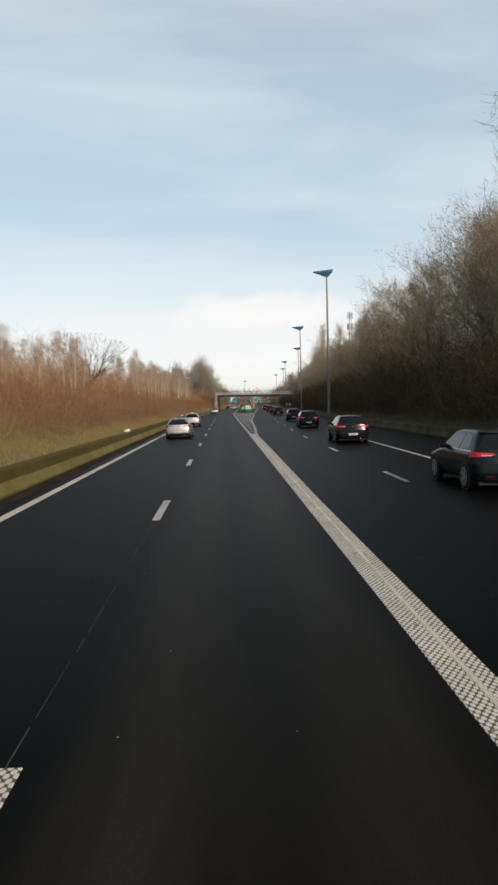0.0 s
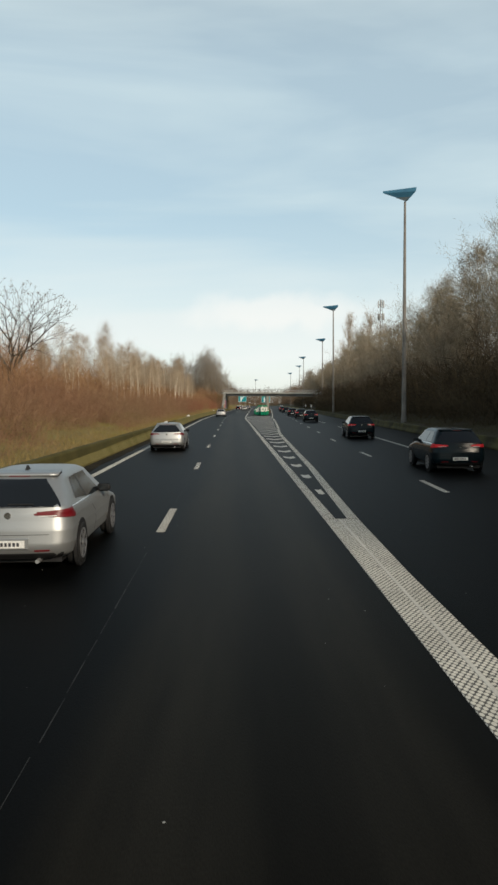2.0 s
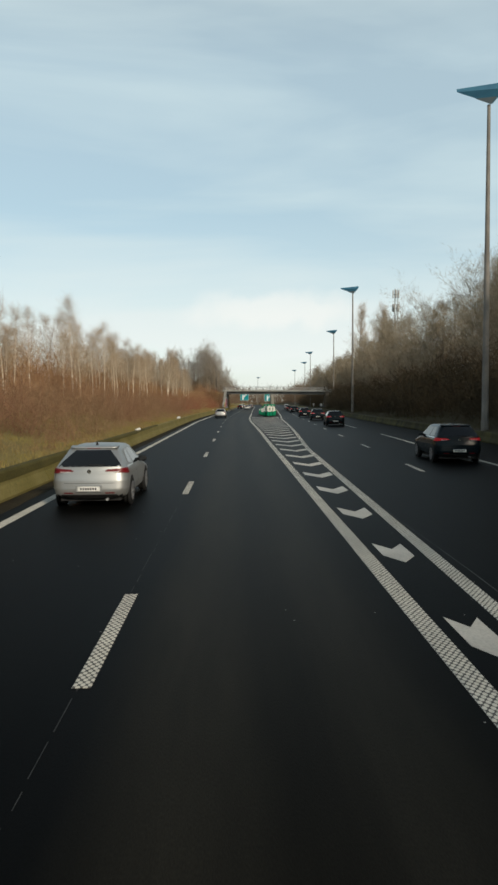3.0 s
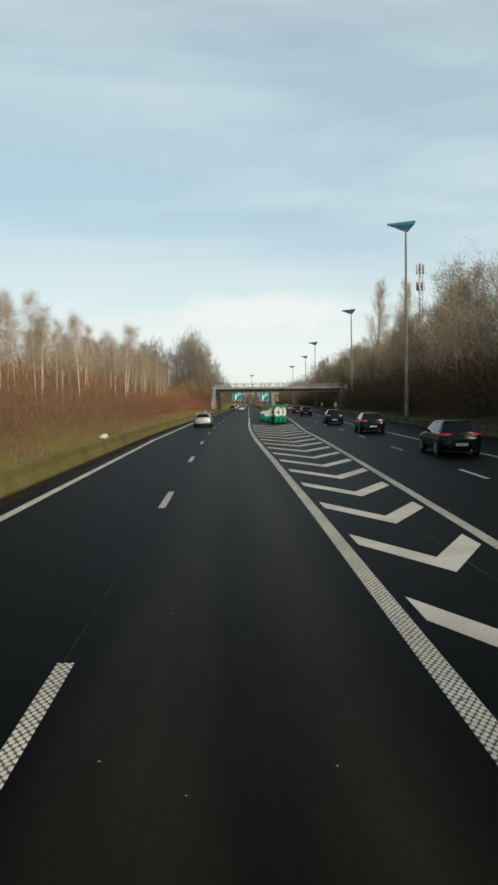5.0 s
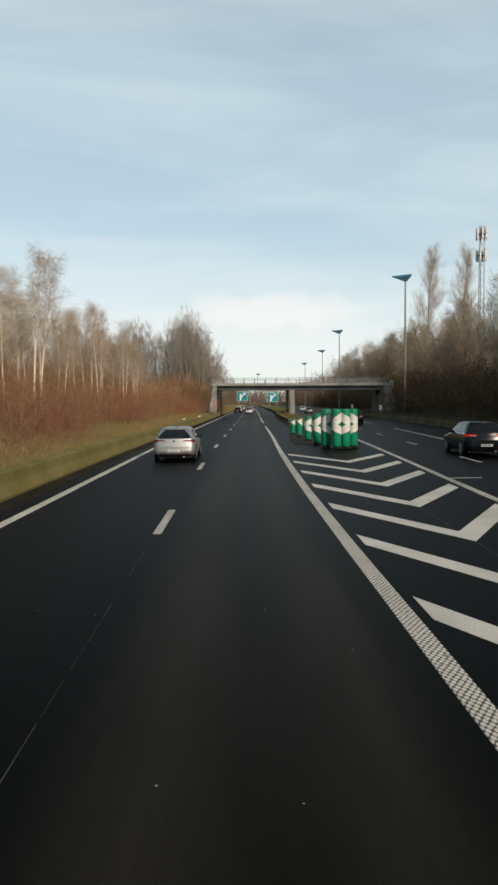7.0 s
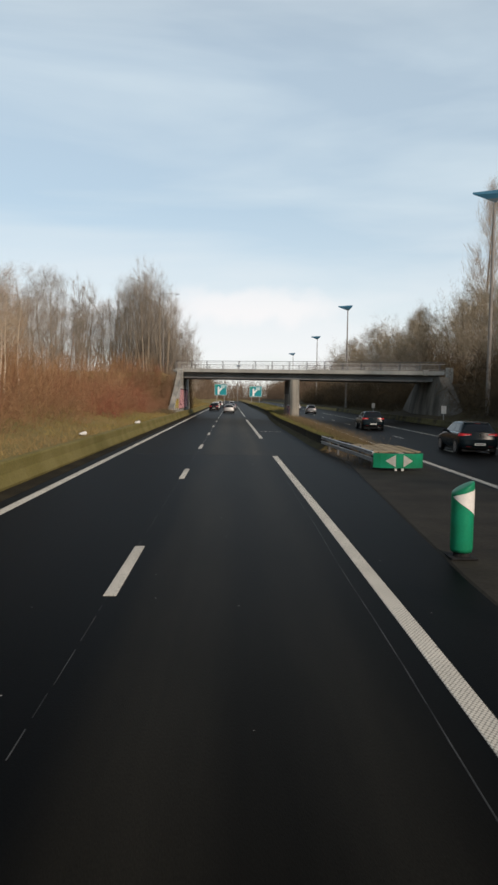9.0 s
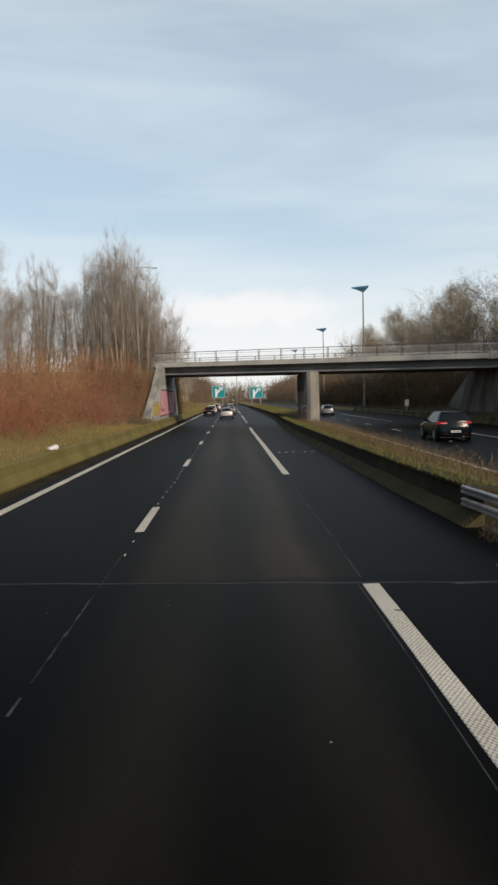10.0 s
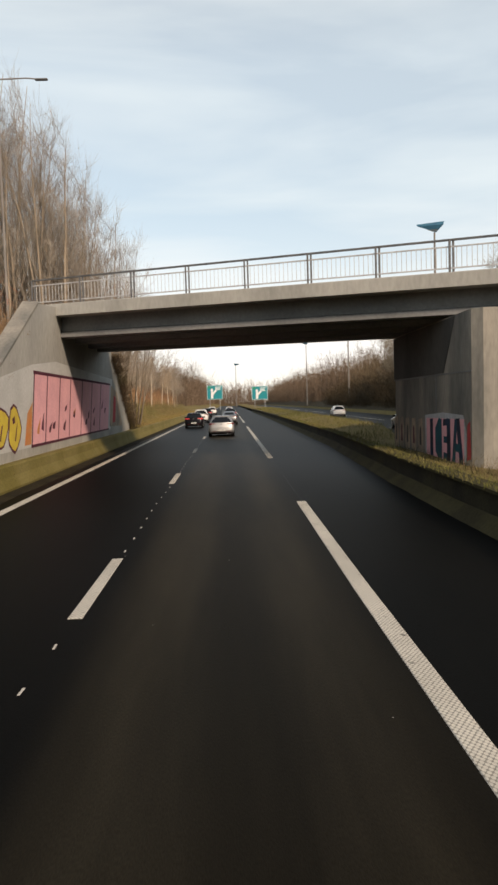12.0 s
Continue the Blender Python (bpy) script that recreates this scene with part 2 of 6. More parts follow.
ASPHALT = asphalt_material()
PAINT = paint_material()
PAINT_FINE = paint_material("fine_road_paint", 0.10, 30.0, 22.0, 0.40, 0.6)
PAINT2 = material("smooth_road_paint", (0.54, 0.51, 0.45), 0.7, (0.43, 0.405, 0.36), 0.9, 30.0, 0.25, grain=0.3)
SEAM = material("seam_sealant", (0.055, 0.056, 0.056), 0.7, (0.010, 0.010, 0.010), 1.2, 30, 0.2)
SOIL = material("bank_soil", (0.145, 0.112, 0.042), 0.95, (0.175, 0.140, 0.050), 0.25, 12.0, 0.6, grain=0.5)
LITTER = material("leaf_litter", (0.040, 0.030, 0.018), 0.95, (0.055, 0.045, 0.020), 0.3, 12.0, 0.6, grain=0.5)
GRASS = material("winter_grass", (0.190, 0.152, 0.047), 0.9, (0.225, 0.155, 0.068), 0.15, 6.0, 0, island=0.28, grain=0.3)
GRASS_DULL = material("dead_grass", (0.080, 0.060, 0.028), 0.9, (0.060, 0.058, 0.022), 0.3, 6.0, 0, island=0.45, grain=0.3)
CONCRETE = material("mossy_concrete", (0.125, 0.105, 0.030), 0.9, (0.165, 0.138, 0.050), 0.55, 14.0, 0.4, grain=0.4)
MOSS_OLIVE = material("wet_olive_moss", (0.058, 0.050, 0.014), 0.95, (0.080, 0.068, 0.020), 0.7, 14.0, 0.5, grain=0.45)
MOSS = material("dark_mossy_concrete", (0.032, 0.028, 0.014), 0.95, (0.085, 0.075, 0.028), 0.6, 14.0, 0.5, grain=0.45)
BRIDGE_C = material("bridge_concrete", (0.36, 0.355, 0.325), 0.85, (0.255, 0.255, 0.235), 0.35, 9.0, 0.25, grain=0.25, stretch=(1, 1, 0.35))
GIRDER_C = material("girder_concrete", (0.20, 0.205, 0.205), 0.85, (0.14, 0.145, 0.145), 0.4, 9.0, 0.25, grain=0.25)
PIER_C = material("pier_concrete", (0.285, 0.265, 0.225), 0.85, (0.125, 0.125, 0.115), 0.6, 10.0, 0.3, grain=0.3, stretch=(1, 1, 0.3))
STEEL = material("galvanised_steel", (0.36, 0.37, 0.37), 0.5, (0.25, 0.25, 0.25), 3.0, 40.0, 0.1, metal=0.6)
RAIL_P = material("railing_paint", (0.075, 0.08, 0.085), 0.55, (0.12, 0.12, 0.12), 3.0, 40.0, 0.1)
BAR_P = material("pale_railing_paint", (0.42, 0.43, 0.43), 0.55, (0.34, 0.34, 0.34), 3.0, 40.0, 0.1)
POLE_P = material("pole_paint", (0.20, 0.185, 0.165), 0.6, (0.13, 0.12, 0.11), 0.7, 20.0, 0.1)
HEAD_P = material("lamp_head_paint", (0.045, 0.15, 0.235), 0.4, (0.04, 0.12, 0.20), 1.0, 20.0, 0.05, grain=0.1)
GLASS_D = plain("lamp_glass", (0.10, 0.13, 0.15), 0.2)
TWIG_RED = material("red_brown_twigs", (0.225, 0.080, 0.050), 0.9, (0.215, 0.132, 0.068), 0.10, 5.0, 0, island=0.55, grain=0.2, coords="Object")
TWIG_BROWN = material("brown_twigs", (0.215, 0.138, 0.078), 0.9, (0.195, 0.106, 0.064), 0.08, 5.0, 0, island=0.5, grain=0.2)
TWIG_TAN = material("tan_twigs", (0.285, 0.180, 0.095), 0.9, (0.235, 0.125, 0.068), 0.15, 5.0, 0, island=0.5, grain=0.2)
TWIG_GREY = material("grey_brown_twigs", (0.27, 0.24, 0.20), 0.9, (0.195, 0.168, 0.14), 0.2, 5.0, 0, island=0.45, grain=0.2)
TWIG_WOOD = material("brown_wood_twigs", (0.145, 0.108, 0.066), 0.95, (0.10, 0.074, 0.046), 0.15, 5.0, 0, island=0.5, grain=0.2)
TWIG_SHADE = material("shaded_undergrowth", (0.060, 0.047, 0.029), 0.95, (0.085, 0.060, 0.033), 0.12, 5.0, 0, island=0.5, grain=0.2)
IVY = material("dry_ivy", (0.085, 0.055, 0.034), 0.9, (0.062, 0.050, 0.024), 0.4, 6.0, 0, island=0.5, grain=0.3)
TWIG_OLIVE = material("olive_twigs", (0.135, 0.128, 0.045), 0.9, (0.17, 0.125, 0.062), 0.2, 5.0, 0, island=0.45, grain=0.2)
BARK_DARK = material("dark_bark", (0.115, 0.098, 0.080), 0.9, (0.075, 0.064, 0.052), 1.5, 14.0, 0.5, stretch=(1, 1, 0.3))
BARK = material("grey_bark", (0.27, 0.22, 0.165), 0.9, (0.16, 0.13, 0.096), 1.5, 14.0, 0.5, per_object=0.2, stretch=(1, 1, 0.3))
BIRCH_B = material("birch_bark", (0.66, 0.58, 0.47), 0.8, (0.46, 0.37, 0.27), 0.9, 5.0, 0.3, grain=0.4, per_object=0.15, stretch=(1, 1, 2.5))
GREEN = material("green_plastic", (0.006, 0.20, 0.105), 0.4, (0.008, 0.155, 0.075), 2.0, 20.0, 0.05, grain=0.15)
WHITE_R = material("white_reflective", (0.66, 0.64, 0.60), 0.45, (0.55, 0.53, 0.5), 3.0, 25.0, 0.05, grain=0.12)
RUBBER = material("tyre_rubber", (0.012, 0.012, 0.012), 0.85, (0.02, 0.02, 0.02), 8.0, 60.0, 0.2)
RIM = material("alloy", (0.42, 0.42, 0.43), 0.35, (0.34, 0.34, 0.35), 6.0, 40.0, 0.0, metal=0.8)
TRIM = material("black_trim", (0.014, 0.014, 0.015), 0.55, (0.022, 0.022, 0.022), 8.0, 60.0, 0.1)
CARGLASS = plain("car_glass", (0.008, 0.010, 0.012), 0.08, spec=0.3)
TAIL = plain("tail_lamp_red", (0.11, 0.005, 0.008), 0.4, spec=0.3)
LAMP_ON = plain("brake_lamp_lit", (0.45, 0.015, 0.02), 0.5, spec=0.2, emit=0.12)
CHROME = plain("chrome", (0.6, 0.6, 0.6), 0.15, metal=1.0)
PLATE = material("plate", (0.62, 0.62, 0.60), 0.5, (0.55, 0.55, 0.53), 5, 40, 0)
INK = plain("dark_ink", (0.03, 0.03, 0.035), 0.6)
SIGN_BLUE = material("sign_turquoise", (0.008, 0.20, 0.235), 0.45, (0.010, 0.18, 0.21), 1.0, 20, 0, grain=0.1)
SIGN_WHITE = material("sign_white", (0.62, 0.66, 0.66), 0.45, (0.55, 0.6, 0.6), 1.0, 20, 0, grain=0.1)
SIGN_GREEN = material("sign_green", (0.02, 0.24, 0.13), 0.45, (0.02, 0.2, 0.1), 1.0, 20, 0, grain=0.1)
G_PINK = material("pink_spray", (0.72, 0.38, 0.41), 0.8, (0.64, 0.34, 0.37), 1.2, 12, 0.15, grain=0.2)
G_YELLOW = material("yellow_spray", (0.58, 0.46, 0.06), 0.8, (0.48, 0.36, 0.06), 1.5, 12, 0.15, grain=0.2)
G_ORANGE = material("orange_spray", (0.50, 0.19, 0.06), 0.8, (0.42, 0.24, 0.12), 1.5, 12, 0.15, grain=0.2)
G_MAROON = material("maroon_spray", (0.10, 0.03, 0.05), 0.8, (0.07, 0.02, 0.03), 1.5, 12, 0.15)
G_BLUE = material("dark_blue_spray", (0.018, 0.035, 0.07), 0.8, (0.02, 0.02, 0.03), 1.5, 12, 0.15)
G_PALE = material("pale_spray", (0.42, 0.44, 0.46), 0.8, (0.36, 0.37, 0.38), 1.5, 12, 0.15)
G_RED = material("red_spray", (0.42, 0.05, 0.06), 0.8, (0.34, 0.05, 0.05), 1.5, 12, 0.15)
G_GREY = material("grey_overpaint", (0.48, 0.485, 0.47), 0.8, (0.40, 0.405, 0.39), 0.7, 12, 0.15, grain=0.2)
G_TEAL = material("teal_spray", (0.012, 0.085, 0.105), 0.8, (0.018, 0.045, 0.075), 1.5, 12, 0.15)
DARK_GREY = material("dark_grey_on_concrete", (0.055, 0.055, 0.053), 0.9, (0.10, 0.098, 0.09), 0.35, 9, 0.2, grain=0.3, stretch=(1, 1, 0.35))
G_TAN = material("faded_spray", (0.36, 0.28, 0.21), 0.8, (0.20, 0.17, 0.14), 1.5, 12, 0.15)


# ---- mesh helpers ----
def mesh_of(name, verts, faces, mats, smooth=False, index=None):
    me = bpy.data.meshes.new(name)
    me.from_pydata([tuple(v) for v in verts], [], [tuple(f) for f in faces])
    for m in (mats if isinstance(mats, (list, tuple)) else [mats]):
        me.materials.append(m)
    if index is not None:
        me.polygons.foreach_set("material_index", index)
    if smooth:
        me.polygons.foreach_set("use_smooth", [True] * len(me.polygons))
    me.update()
    return me


class Shape:
    """Vertices and faces gathered for one mesh."""

    def __init__(self):
        self.v, self.f = [], []

    def add(self, verts, faces):
        n = len(self.v)
        self.v += [tuple(p) for p in verts]
        self.f += [tuple(n + i for i in f) for f in faces]
        return self

    def box(self, x0, y0, z0, x1, y1, z1, bevel=0.0):
        b = min(bevel, abs(x1 - x0) / 3, abs(y1 - y0) / 3, abs(z1 - z0) / 3)
        if b <= 0:
            vs = [(x, y, z) for z in (z0, z1) for x, y in ((x0, y0), (x1, y0), (x1, y1), (x0, y1))]
            return self.add(vs, [(3, 2, 1, 0), (4, 5, 6, 7), (0, 1, 5, 4), (1, 2, 6, 5), (2, 3, 7, 6), (3, 0, 4, 7)])
        rings = []
        for z, i in ((z0, b), (z0 + b, 0), (z1 - b, 0), (z1, b)):
            rings.append([(x0 + i + b, y0 + i, z), (x1 - i - b, y0 + i, z), (x1 - i, y0 + i + b, z), (x1 - i, y1 - i - b, z), (x1 - i - b, y1 - i, z), (x0 + i + b, y1 - i, z), (x0 + i, y1 - i - b, z), (x0 + i, y0 + i + b, z)])
        return self.loft(rings, True, True)

    def loft(self, rings, close_start=False, close_end=False, ring_closed=True):
        k = len(rings[0])
        vs = [p for r in rings for p in r]
        fs = []
        for i in range(len(rings) - 1):
            for j in range(k if ring_closed else k - 1):
                a, b = i * k + j, i * k + (j + 1) % k
                fs.append((a, b, b + k, a + k))
        if close_start:
            fs.append(tuple(reversed(range(k))))
        if close_end:
            fs.append(tuple(range((len(rings) - 1) * k, len(rings) * k)))
        return self.add(vs, fs)

    def rod(self, a, b, r0, r1=None, n=8):
        a, b = Vector(a), Vector(b)
        q = (b - a).to_track_quat("Z", "Y")
        r1 = r0 if r1 is None else r1
        ring = lambda c, r: [c + q @ Vector((r * math.cos(2 * math.pi * i / n), r * math.sin(2 * math.pi * i / n), 0)) for i in range(n)]
        return self.loft([ring(a, r0), ring(b, r1)], True, True)

    def lathe(self, profile, centre=(0, 0, 0), axis="z", n=20):
        rings = []
        for r, h in profile:
            ring = []
            for i in range(n):
                c, s = r * math.cos(2 * math.pi * i / n), r * math.sin(2 * math.pi * i / n)
                p = (c, s, h) if axis == "z" else (h, c, s)
                ring.append((p[0] + centre[0], p[1] + centre[1], p[2] + centre[2]))
            rings.append(ring)
        return self.loft(rings, True, True)

    def made(self, name, mats, smooth=False):
        return mesh_of(name, self.v, self.f, mats, smooth)


def part(name, shape, mat, parent, label="", smooth=False, at=None):
    me = shape if isinstance(shape, bpy.types.Mesh) else shape.made(name, mat, smooth)
    ob = new(name, me)
    ob.parent = parent
    if at is not None:
        ob.matrix_basis = at
    if label:
        ob["label"] = label
    return ob


def thing(name, label, category, group="", at=None, kind=""):
    ob = new(name)
    ob.empty_display_size = 0.3
    if at is not None:
        ob.matrix_basis = at
    return tagged(ob, label, category, group, kind)


def setting(name, shape, mat, label="", category="", smooth=False, kind="structure"):
    me = shape if isinstance(shape, bpy.types.Mesh) else shape.made(name, mat, smooth)
    return tagged(new(name, me), label, category, "", kind)


def table(pairs):
    xs, ys = [p[0] for p in pairs], [p[1] for p in pairs]
    return lambda y: float(np.interp(y, xs, ys))


# ---- plan: lines along the road, x as a function of y ----
gore_right = table([(-60, 3.70), (30, 3.72), (46, 3.88), (53, 4.07), (61, 4.42), (76, 4.82), (93, 5.3), (109, 6.2), (117, 6.6), (124, 6.95), (137, 7.55), (144, 7.82), (157, 8.1), (166, 8.5), (172, 8.75), (183, 9.1), (205, 9.55), (230, 10.0), (285, 11.2), (400, 13.0), (700, 15.0), (1600, 18)])
right_dash = table([(-60, 6.75), (20, 6.85), (44, 7.1), (58, 7.5), (70, 7.95), (82, 8.25), (94, 8.8), (120, 9.85), (132, 10.4), (145, 10.95), (158, 11.35), (171, 11.5), (183, 11.8), (205, 12.4), (230, 13.1), (285, 14.5), (400, 16.4), (700, 18.5), (1600, 21.5)])
right_edge = table([(-60, 9.6), (22, 9.85), (52, 10.3), (71, 11.1), (86, 11.75), (96, 12.0), (107, 12.6), (126, 13.1), (138, 13.5), (155, 14.1), (180, 14.6), (205, 15.6), (230, 16.3), (285, 17.8), (400, 19.8), (700, 22.0), (1600, 25)])
right_wall = table([(-60, 14.4), (70, 15.0), (92, 16.1), (110, 16.9), (150, 18.8), (172, 19.4), (201, 20.1), (249, 21.8), (285, 22.9), (329, 23.8), (450, 26.0), (700, 27.5), (1600, 31)])
gore_left = table([(-60, 3.53), (2, 3.55), (20, 3.575), (45.9, 3.575), (46.1, 3.50), (60, 3.50), (100, 3.53), (112, 3.59), (128, 3.59), (142, 3.52), (160, 3.51), (178, 3.57), (190, 3.615), (200, 3.588), (212, 3.525), (226, 3.51), (234, 3.475), (244, 3.465), (258, 3.40), (280, 3.47), (800, 3.50)])
median_wall = table([(210, 6.2), (217, 6.12), (222, 6.0), (250, 6.05), (268, 6.35), (285, 7.0), (330, 7.3), (1600, 7.5)])
ROAD_END = 770.0


# ---- ground ----
def deck_y(x):
    return 277.0 - 0.45 * (x + 4.9)


def deck_z(x):
    return 6.45 - 0.017 * (x + 4.9)


def ground_z(x, y):
    """Height of the banks either side of the carriageways."""
    rough = 0.25 * noise.noise((x * 0.12, y * 0.12, 0)) + 0.08 * noise.noise((x * 0.5, y * 0.5, 3))
    if x < -4.9:
        d = -4.9 - x
        z = float(np.interp(d, [0, 0.3, 2, 4.5, 9, 16, 40, 120, 600], [0.62, 0.66, 0.85, 1.45, 2.3, 3.0, 3.5, 3.0, 1.0])) + rough * min(1, d / 4)
        if y < 40:
            z += 0.5 * max(0, min(1, (40 - y) / 25)) * max(0, min(1, (d - 1) / 3))
        rise, mid = max(0, min(1, (d - 1.0) / 1.7)), deck_y(x) + 5
    else:
        d = x - right_wall(y) - 0.4
        if d < 0:
            return -0.06
        z = float(np.interp(d, [0, 0.3, 2, 5, 10, 20, 40, 120, 600], [0.55, 0.6, 0.8, 1.6, 2.8, 3.6, 4.0, 3.0, 1.0])) + rough * min(1, d / 4)
        rise, mid = max(0, min(1, (x - 26.5) / 4)), deck_y(x) + 5
    ramp = max(0, min(1, 1 - (abs(y - mid) - 5.5) / 9))        # the road over the bridge runs on in a bank
    if ramp > 0 and abs(x) < 200:
        z = max(z, z + (deck_z(x) - 0.55 - z) * ramp * rise)
    return z


def make_ground():
    left = [-5000, -900, -300, -150, -90, -60, -44, -34, -27, -21, -17, -14, -11.5, -9.5, -8, -6.8, -5.8, -5.2, -4.95]
    right = [0.42, 0.6, 1.2, 2.2, 3.5, 5, 7, 9.5, 12.5, 16, 21, 28, 40, 70, 150, 400, 5000]
    ys = [-4000, -900, -300, -120] + [-60 + 4 * i for i in range(106)] + [380, 400, 430, 470, 520, 600, 700, 850, 1100, 1500, 2500, 5000]
    vs, fs = [], []
    cols = len(left) + 2 + len(right)
    for y in ys:
        w = right_wall(y)
        row = [(x, y, ground_z(x, y)) for x in left] + [(-4.88, y, -0.06), (w + 0.38, y, -0.06)]
        row += [(w + d, y, ground_z(w + d, y)) for d in right]
        vs += row
    for i in range(len(ys) - 1):
        for j in range(cols - 1):
            a = i * cols + j
            fs.append((a, a + 1, a + 1 + cols, a + cols))
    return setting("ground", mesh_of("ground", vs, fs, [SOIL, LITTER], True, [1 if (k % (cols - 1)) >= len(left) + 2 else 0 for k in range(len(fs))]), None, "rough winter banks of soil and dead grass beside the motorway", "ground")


make_ground()

# ---- carriageways ----
road_ys = sorted({-60, -20, 20, 48, 67, 76, 80, 93, 108, 120, 132, 144, 157, 172, 183, 201, 215, 230, 249, 268, 285, 310, 330, 400, 450, 700, ROAD_END})


def make_road():
    vs, fs = [], []
    for y in road_ys:
        vs += [(-4.6, y, 0), (0, y, 0), (3.5, y, 0), (right_dash(y), y, 0), (right_wall(y) + 0.1, y, 0)]
    for i in range(len(road_ys) - 1):
        for j in range(4):
            a = i * 5 + j
            fs.append((a, a + 1, a + 6, a + 5))
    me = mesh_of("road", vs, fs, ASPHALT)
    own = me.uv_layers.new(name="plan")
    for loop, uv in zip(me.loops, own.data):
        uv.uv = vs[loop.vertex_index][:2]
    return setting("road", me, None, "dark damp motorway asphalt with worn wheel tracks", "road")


road = make_road()


def strip(line, y0, y1, w, z=0.006, step=6.0):
    """A flat painted strip of width w along a line of the plan, with real thickness."""
    n = max(1, int(round((y1 - y0) / step)))
    rings = []
    for i in range(n + 1):
        y = y0 + (y1 - y0) * i / n
        x = line(y)
        rings.append([(x - w / 2, y, 0.001), (x + w / 2, y, 0.001), (x + w / 2 - 0.008, y, z), (x - w / 2 + 0.008, y, z)])
    return Shape().loft([list(reversed(r)) for r in rings], True, True)


def const(x):
    return lambda y: x


part("edge_line", strip(const(-3.5), -60, 760, 0.24, step=40), PAINT_FINE, road, "continuous white edge line")
gore_edge = table([(-60, 3.79), (12, 3.80), (32, 3.93), (46, 4.00), (50.3, 4.115)])
broad = []
for k in range(24):
    y = -60 + 110.3 * k / 23
    a, b = 3.335 + 0.04 * max(0.0, min(1.0, (y - 4) / 40)), gore_edge(y)
    broad.append([(a + 0.008, y, 0.006), (b - 0.008, y, 0.006), (b, y, 0.001), (a, y, 0.001)])
part("gore_line", Shape().loft(broad, True, True), PAINT, road, "very broad white studded line where two lines meet")
part("gore_joint", strip(table([(-60, 3.57), (20, 3.60), (50.3, 3.70)]), -60, 50.2, 0.06, 0.009, step=10), PAINT2, road, "smooth raised joint along the broad line")
part("gore_line", strip(gore_left, 50.35, 175, 0.25, step=8), PAINT, road, "broad white studded line")
part("gore_line", strip(gore_right, 50.35, 420, 0.24), PAINT, road, "broad white studded line")
# the lane line beside the hard shoulder: long dashes
for y0, y1 in ((175.05, 213.9), (227.3, 265.5), (278.3, 317), (330, 369), (382, 421), (434, 473)):
    part("shoulder_dash", strip(gore_left, y0, y1, 0.22, step=8), PAINT_FINE, road)
dash = mesh_of("lane_dash", *(lambda s: (s.v, s.f))(strip(const(0), -3, 0, 0.17, step=3)), PAINT)
fine_dash = dash.copy()
fine_dash.materials[0] = PAINT_FINE
for j in range(-3, 44):
    part("lane_dash", dash if j < 14 else fine_dash, PAINT, road, at=pose(0, 13 * j, 0))
dash_ends = [70.5 + 13 * j for j in range(-8, 3)] + [108.8, 121.6, 134.4] + [146.6 + 12.2 * j for j in range(40)]
for y in dash_ends:
    part("lane_dash", dash, PAINT, road, at=pose(right_dash(y - 1.5), y, 0, 0, 0, -math.degrees(math.atan(0.5 * (right_dash(y + 1) - right_dash(y - 1))))))
for y0, y1 in [(-37, 3), (15.5, 55), (67.5, 109), (122, 157), (169.5, 206), (220, 258)] + [(272 + 52 * j, 310 + 52 * j) for j in range(8)]:
    part("shoulder_line", strip(right_edge, y0, y1, 0.2), PAINT, road)
# small setting-out marks between the dashes near the bridge
tick = Shape().box(-0.012, -0.075, 0.001, 0.012, 0.075, 0.004).made("setting_out_mark", PAINT2)
for j in range(16, 24):
    for k in range(9):
        if j > 16 or k > 6:
            part("setting_out_mark", tick, PAINT2, road, at=pose(0.01 + 0.025 * math.sin(7 * k + j), 13 * j + 0.55 + k * 1.07, 0, 0, 0, 3 * math.sin(5 * k + j)))
# sealed joints in the surface
seam, rs, y = Shape(), random.Random(4), -60.0
while y < 232:
    e = y + rs.uniform(0.15, 1.0)
    x, w = -0.03 + 0.012 * math.sin(y * 0.21) + rs.uniform(-.008, .008), rs.uniform(0.002, 0.006)
    seam.box(x - w, y, 0.001, x + w, e, 0.003)
    y = e + (rs.uniform(0.04, 0.25) if rs.random() < .85 else rs.uniform(.4, 1.5))
part("surface_seam", seam, SEAM, road, "thin broken sealed joint")
part("surface_seam", strip(lambda y: 3.37 - 0.006 * (214 - y) + 0.012 * math.sin(y * 0.9), 176, 213.9, 0.014, 0.003, 1.5), SEAM, road)
part("surface_seam", strip(lambda y: 3.47 + 0.012 * math.sin(y * 0.7), 214.2, 227.2, 0.016, 0.003, 1.0), SEAM, road)
part("surface_seam", strip(lambda y: 3.46 + 0.012 * math.sin(y * 0.7), 265.6, 278.2, 0.016, 0.003, 1.0), SEAM, road)
crumbs = Shape()
for k in range(26):
    y = 203.5 + 0.4 * k + rs.uniform(-.15, .15)
    x = -0.03 + 0.012 * math.sin(y * 0.21)
    crumbs.box(x - rs.uniform(.008, .022), y, 0.001, x + rs.uniform(.008, .022), y + rs.uniform(.05, .28), 0.0035)
part("surface_seam", crumbs, SEAM, road, "broken pale edge of the sealed joint")
part("surface_seam", strip(lambda y: 5.2 + 0.28 * (y - 100) / 10 * 0.4 + 0.03 * math.sin(y * 0.5), 60, 175, 0.02, 0.003, 2), SEAM, road)
cross = Shape()
rows = []
